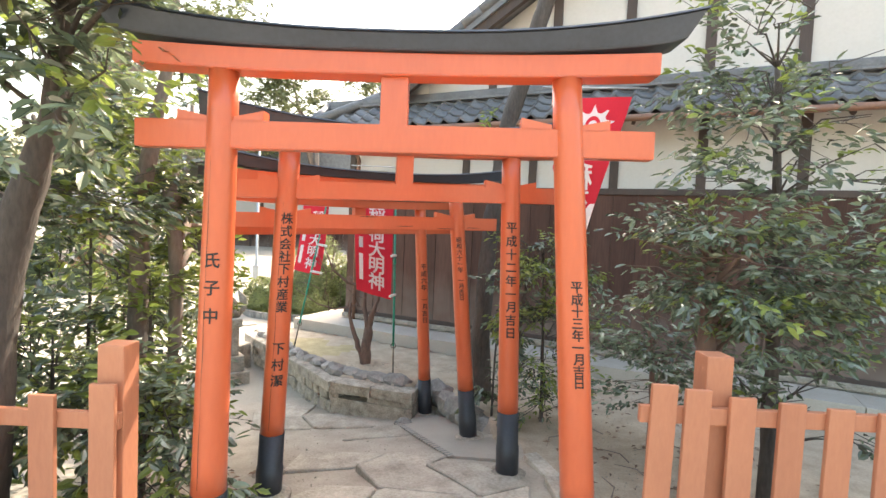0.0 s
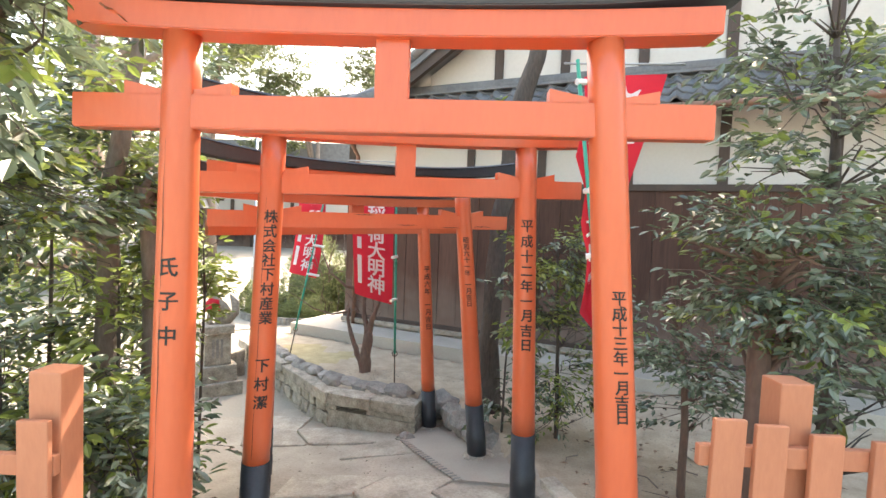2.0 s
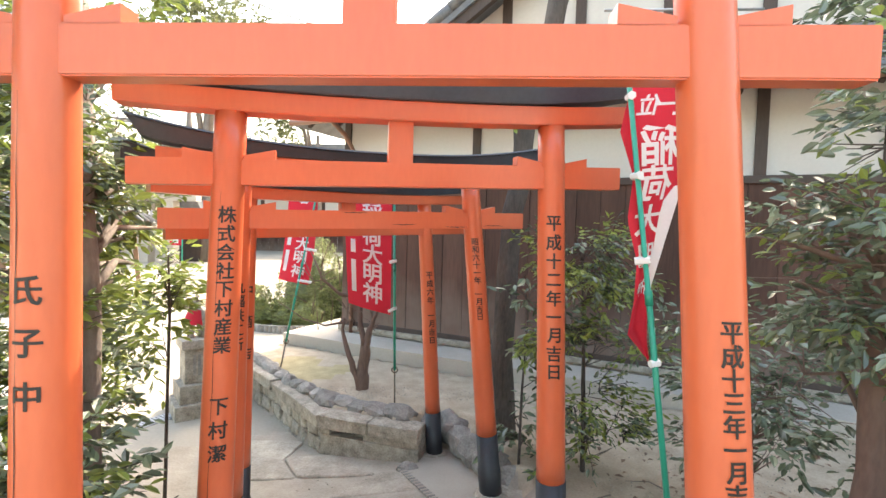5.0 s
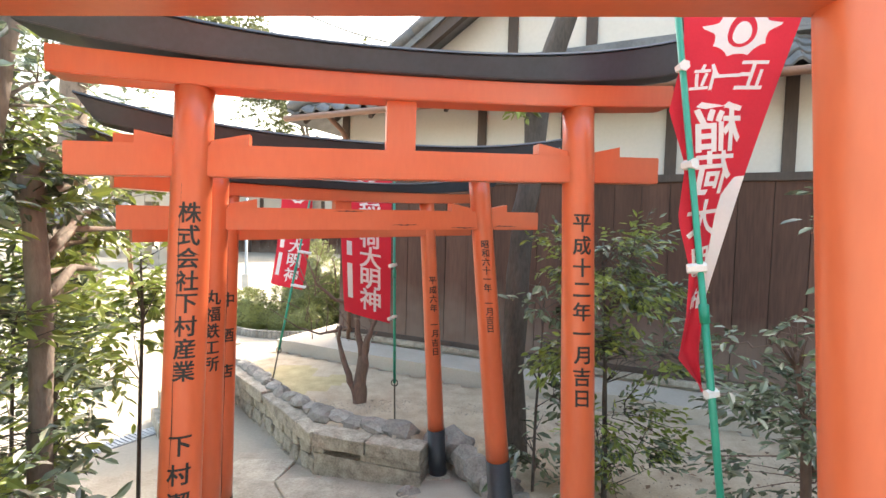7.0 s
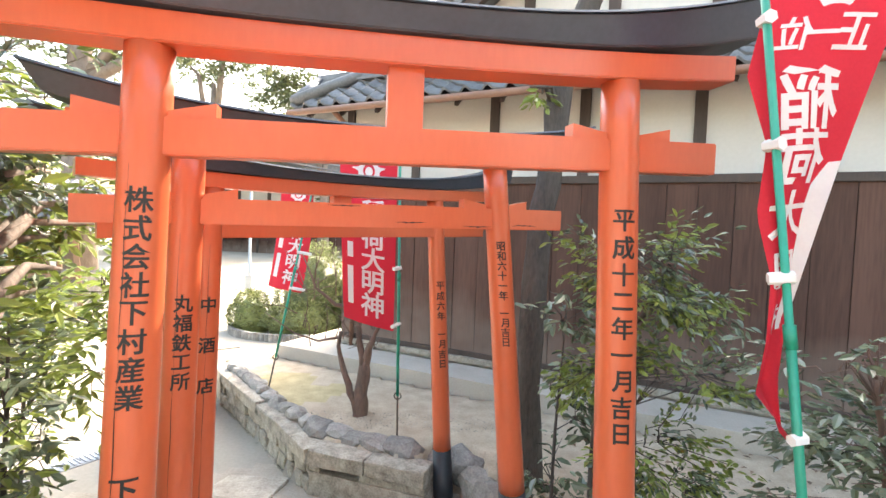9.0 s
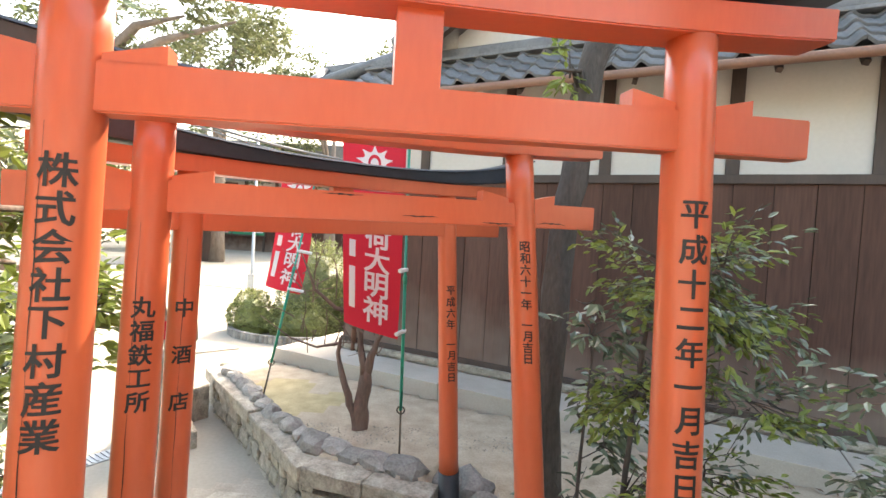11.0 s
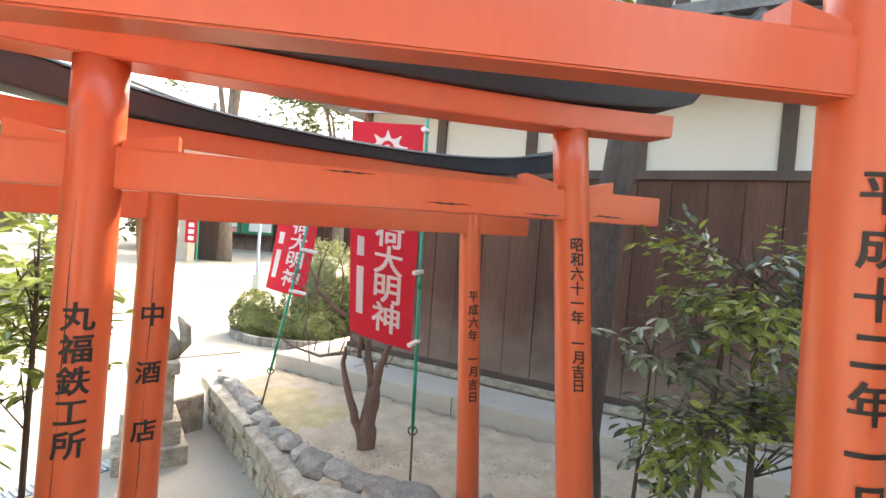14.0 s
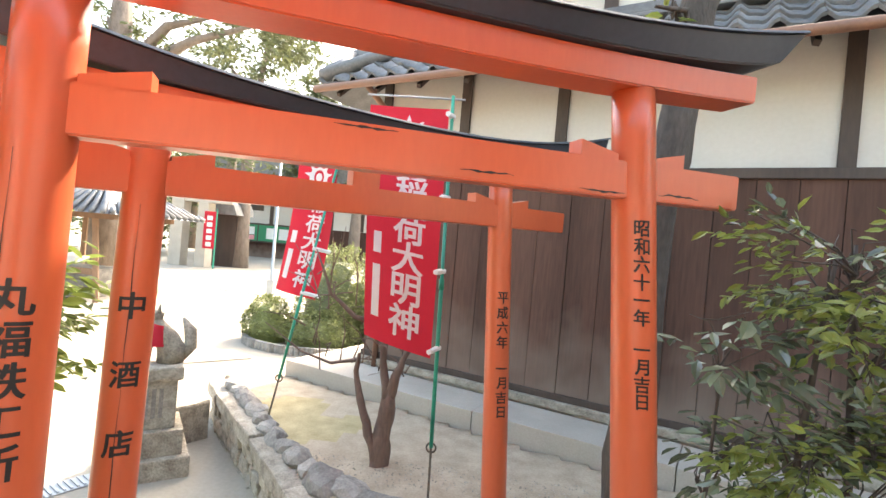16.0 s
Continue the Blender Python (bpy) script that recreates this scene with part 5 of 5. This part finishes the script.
for dx in (0.15,):
    f = thing("banner", "narrow far red banner with white writing", "banner", pose(gp[0] + 1.6 + dx, gp[1] - 0.5, -0.6), "red shrine banners")
    part("cloth", box(-0.28, 0.28, -0.012, 0.0, 0.9, 2.6), RED, f)
    part("pole", tube([(0.31, 0, -0.1), (0.31, 0, 2.7)], 0.03, 8), GREEN, f)
    for i in range(5):
        part("printed_bar", box(-0.13, 0.13, -0.018, -0.013, 1.0 + i * 0.3, 1.2 + i * 0.3), WHITE, f)

# lamp post in the court
lp = (-5.17, 13.55, -0.60)
lamp = thing("lamp_post", "slim grey steel lamp post beside the hedge", "lamp post", pose(*lp))
part("pole", tube([(0, 0, -0.1), (0, 0, 1.0), (0, 0, 1.02), (0, 0, 4.6)], [0.045, 0.045, 0.035, 0.03], 12), STEEL, lamp, smooth=True)
part("sign_box", box(-0.08, 0.08, -0.07, 0.07, 0.5, 0.85, 0.01), STEEL, lamp)

# roofed shelter on wooden posts
kp = (-9.10, 13.06, -0.60)
shel = thing("water_shelter", "open wooden shelter with small grey tiled roof", "shelter", pose(kp[0], kp[1], -0.6))
hz = 1.31 + 0.6
for dx, dy in ((0, 0), (-2.2, 0), (0, 2.0), (-2.2, 2.0)):
    part("post", tube([(dx + 0.08, dy, -0.1), (dx - 0.1 if dx == 0 else dx + 0.1, dy, hz)], 0.075, 4), WOOD, shel)
part("beam", box(-2.6, 0.4, -0.06, 0.06, hz, hz + 0.14), WOOD, shel)
part("beam", box(-2.6, 0.4, 1.94, 2.06, hz, hz + 0.14), WOOD, shel)
part("rail", box(-2.2, 0.0, -0.04, 0.04, 0.62, 0.76), WOOD, shel)
part("stone_basin", box(-1.9, -0.4, 0.5, 1.5, 0.0, 0.7, 0.05), ROCK, shel)
V = [(-3.1, -0.8, hz + 0.12), (0.85, -0.8, hz + 0.12), (0.85, 2.8, hz + 0.12), (-3.1, 2.8, hz + 0.12), (-1.7, 1.0, hz + 1.15), (-0.6, 1.0, hz + 1.15)]
mesh_part("roof", V, [(0, 1, 5, 4), (1, 2, 5), (2, 3, 4, 5), (3, 0, 4), (3, 2, 1, 0)], TILE, shel)
for i in range(16):
    x = -3.0 + i * 0.25
    f = 0.95
    tx = min(max(x, -1.7), -0.6) if -1.7 < x < -0.6 else x + (( -1.7 if x < -1.7 else -0.6) - x) * f
    part("roof_tile", tube([(x, -0.82, hz + 0.16), (tx, 1.0 - 1.8 * (1 - f), hz + 0.17 + 1.0 * f)], 0.06, 6), TILE, shel, smooth=True)
for i in range(14):
    y = -0.7 + i * 0.26
    part("roof_tile", tube([(0.87, y, hz + 0.16), (0.87 - 1.4 * (1 - abs(y - 1.0) / 1.85), 1.0 + (y - 1.0) * abs(y - 1.0) / 1.85, hz + 0.17 + 1.0 * (1 - abs(y - 1.0) / 1.85))], 0.06, 6), TILE, shel, smooth=True)

# worn kerb slabs lying flush in the court
for k, (a, b, w) in enumerate((((-4.48, 9.30, -0.59), (-3.79, 9.93, -0.59), 0.12), ((-8.38, 17.34, -0.59), (-6.85, 17.01, -0.59), 0.2))):
    A_, B_ = Vector(a), Vector(b)
    L_ = (B_ - A_).length
    o = tagged(part("court_slab", box(0, L_, -w, w, -0.05, 0.03, 0.01), CONCRETE), "long flush stone slab in the pale court", "stone slab", "court slabs")
    o.matrix_world = pose(A_.x, A_.y, -0.6, 0, 0, math.degrees(math.atan2(B_.y - A_.y, B_.x - A_.x)))

# cables and the downpipe
def cable(pts, r_, label):
    cu = []
    for a, b in zip(pts, pts[1:]):
        a, b = Vector(a), Vector(b)
        for i in range(12):
            f = i / 12
            cu.append(a.lerp(b, f) - Vector((0, 0, 0.12 * (b - a).length * 0.25 * math.sin(math.pi * f))))
    cu.append(Vector(pts[-1]))
    return tagged(part("cable", tube(cu, r_, 6), CABLE, smooth=True), label, "cable", "overhead cables")


cable([(-4.32, 5.00, 2.65), (-2.84, 5.20, 2.42), (-1.16, 7.00, 2.17)], 0.012, "grey bundled service cable slung to the house")
cable([(-4.33, 5.00, 2.52), (-2.84, 5.20, 2.40), (-1.16, 7.00, 2.11)], 0.008, "thin grey service cable slung to the house")
cable([(-3.97, 9.00, 5.48), (-2.16, 8.00, 4.41), (-0.55, 7.40, 3.75)], 0.012, "dark overhead cable running to the roof")
dp = thing("downpipe", "brown rain downpipe at the house corner", "pipe", HOUSE)
part("pipe", tube([(-4.72, -0.09, -0.02), (-4.72, -0.09, 2.6), (-4.72, -0.3, 2.8), (-4.72, -0.58, 2.93)], 0.032, 10), BROWN_PIPE, dp, smooth=True)
for z in (0.5, 1.5, 2.4):
    part("bracket", box(-4.76, -4.68, -0.06, -0.036, z, z + 0.03), IRON, dp)

# dry leaves and twigs on the ground
r = random.Random(5)
for nm, n, area, mat_, lab in (("leaf_litter", 420, ((-2.3, 2.2), (-1.15, 3.6)), LITTER, "dry brown leaves under the shrubs"), ("fallen_leaves", 240, ((0.9, 2.4), (3.0, 5.6)), LITTER, "scattered dry leaves on the sandy soil")):
    V, F = [], []
    for i in range(n):
        x, y = r.uniform(area[0][0], area[1][0]), r.uniform(area[0][1], area[1][1])
        z = ground_height(x, y) + 0.008 + r.uniform(0, 0.02)
        a, s = r.uniform(0, 6.28), r.uniform(0.02, 0.04)
        ca, sa = math.cos(a) * s, math.sin(a) * s
        k = len(V)
        V += [(x - ca, y - sa, z), (x + sa * 0.45, y - ca * 0.45, z + 0.008), (x + ca, y + sa, z + 0.004), (x - sa * 0.45, y + ca * 0.45, z + 0.01)]
        F += [(k, k + 1, k + 2), (k, k + 2, k + 3)]
    tagged(mesh_part(nm, V, F, mat_), lab, "leaves", kind="stuff")
for i in range(10):
    x, y = r.uniform(0.95, 2.0), r.uniform(2.8, 4.2)
    a = r.uniform(0, 6.28)
    z = ground_height(x, y) + 0.012
    pts_ = [(x, y, z), (x + 0.12 * math.cos(a), y + 0.12 * math.sin(a), z + 0.01), (x + 0.26 * math.cos(a + 0.4), y + 0.26 * math.sin(a + 0.4), z)]
    tagged(part("fallen_twig", tube(pts_, [0.006, 0.005, 0.002], 5), BARK_PALE), "bare fallen twig on sandy soil", "twig", "fallen twigs")

for nm, n, area, lab in (("soil_grit", 1500, ((0.95, 2.3), (2.6, 5.2)), "small stones strewn on the sandy soil"), ("bed_grit", 900, ((-1.4, 5.75), (0.9, 6.1)), "small stones strewn on the garden bed"),
                         ("path_grit", 700, ((-1.5, 1.6), (0.6, 4.9)), "small stones strewn on the path")):
    V, F = [], []
    for i in range(n):
        x, y = r.uniform(area[0][0], area[1][0]), r.uniform(area[0][1], area[1][1])
        q = r.uniform(0.003, 0.009) * (1.6 if r.random() < 0.06 else 1)
        a, z, k = r.uniform(0, 6.28), ground_height(x, y) + 0.001, len(V)
        V += [(x + q * math.cos(a + j * 1.57) * r.uniform(0.7, 1.2), y + q * math.sin(a + j * 1.57), z - 0.002) for j in range(4)] + [(x, y, z + q * 0.8)]
        F += [(k + j, k + (j + 1) % 4, k + 4) for j in range(4)]
    tagged(mesh_part(nm, V, F, STONE), lab, "gravel", kind="stuff")
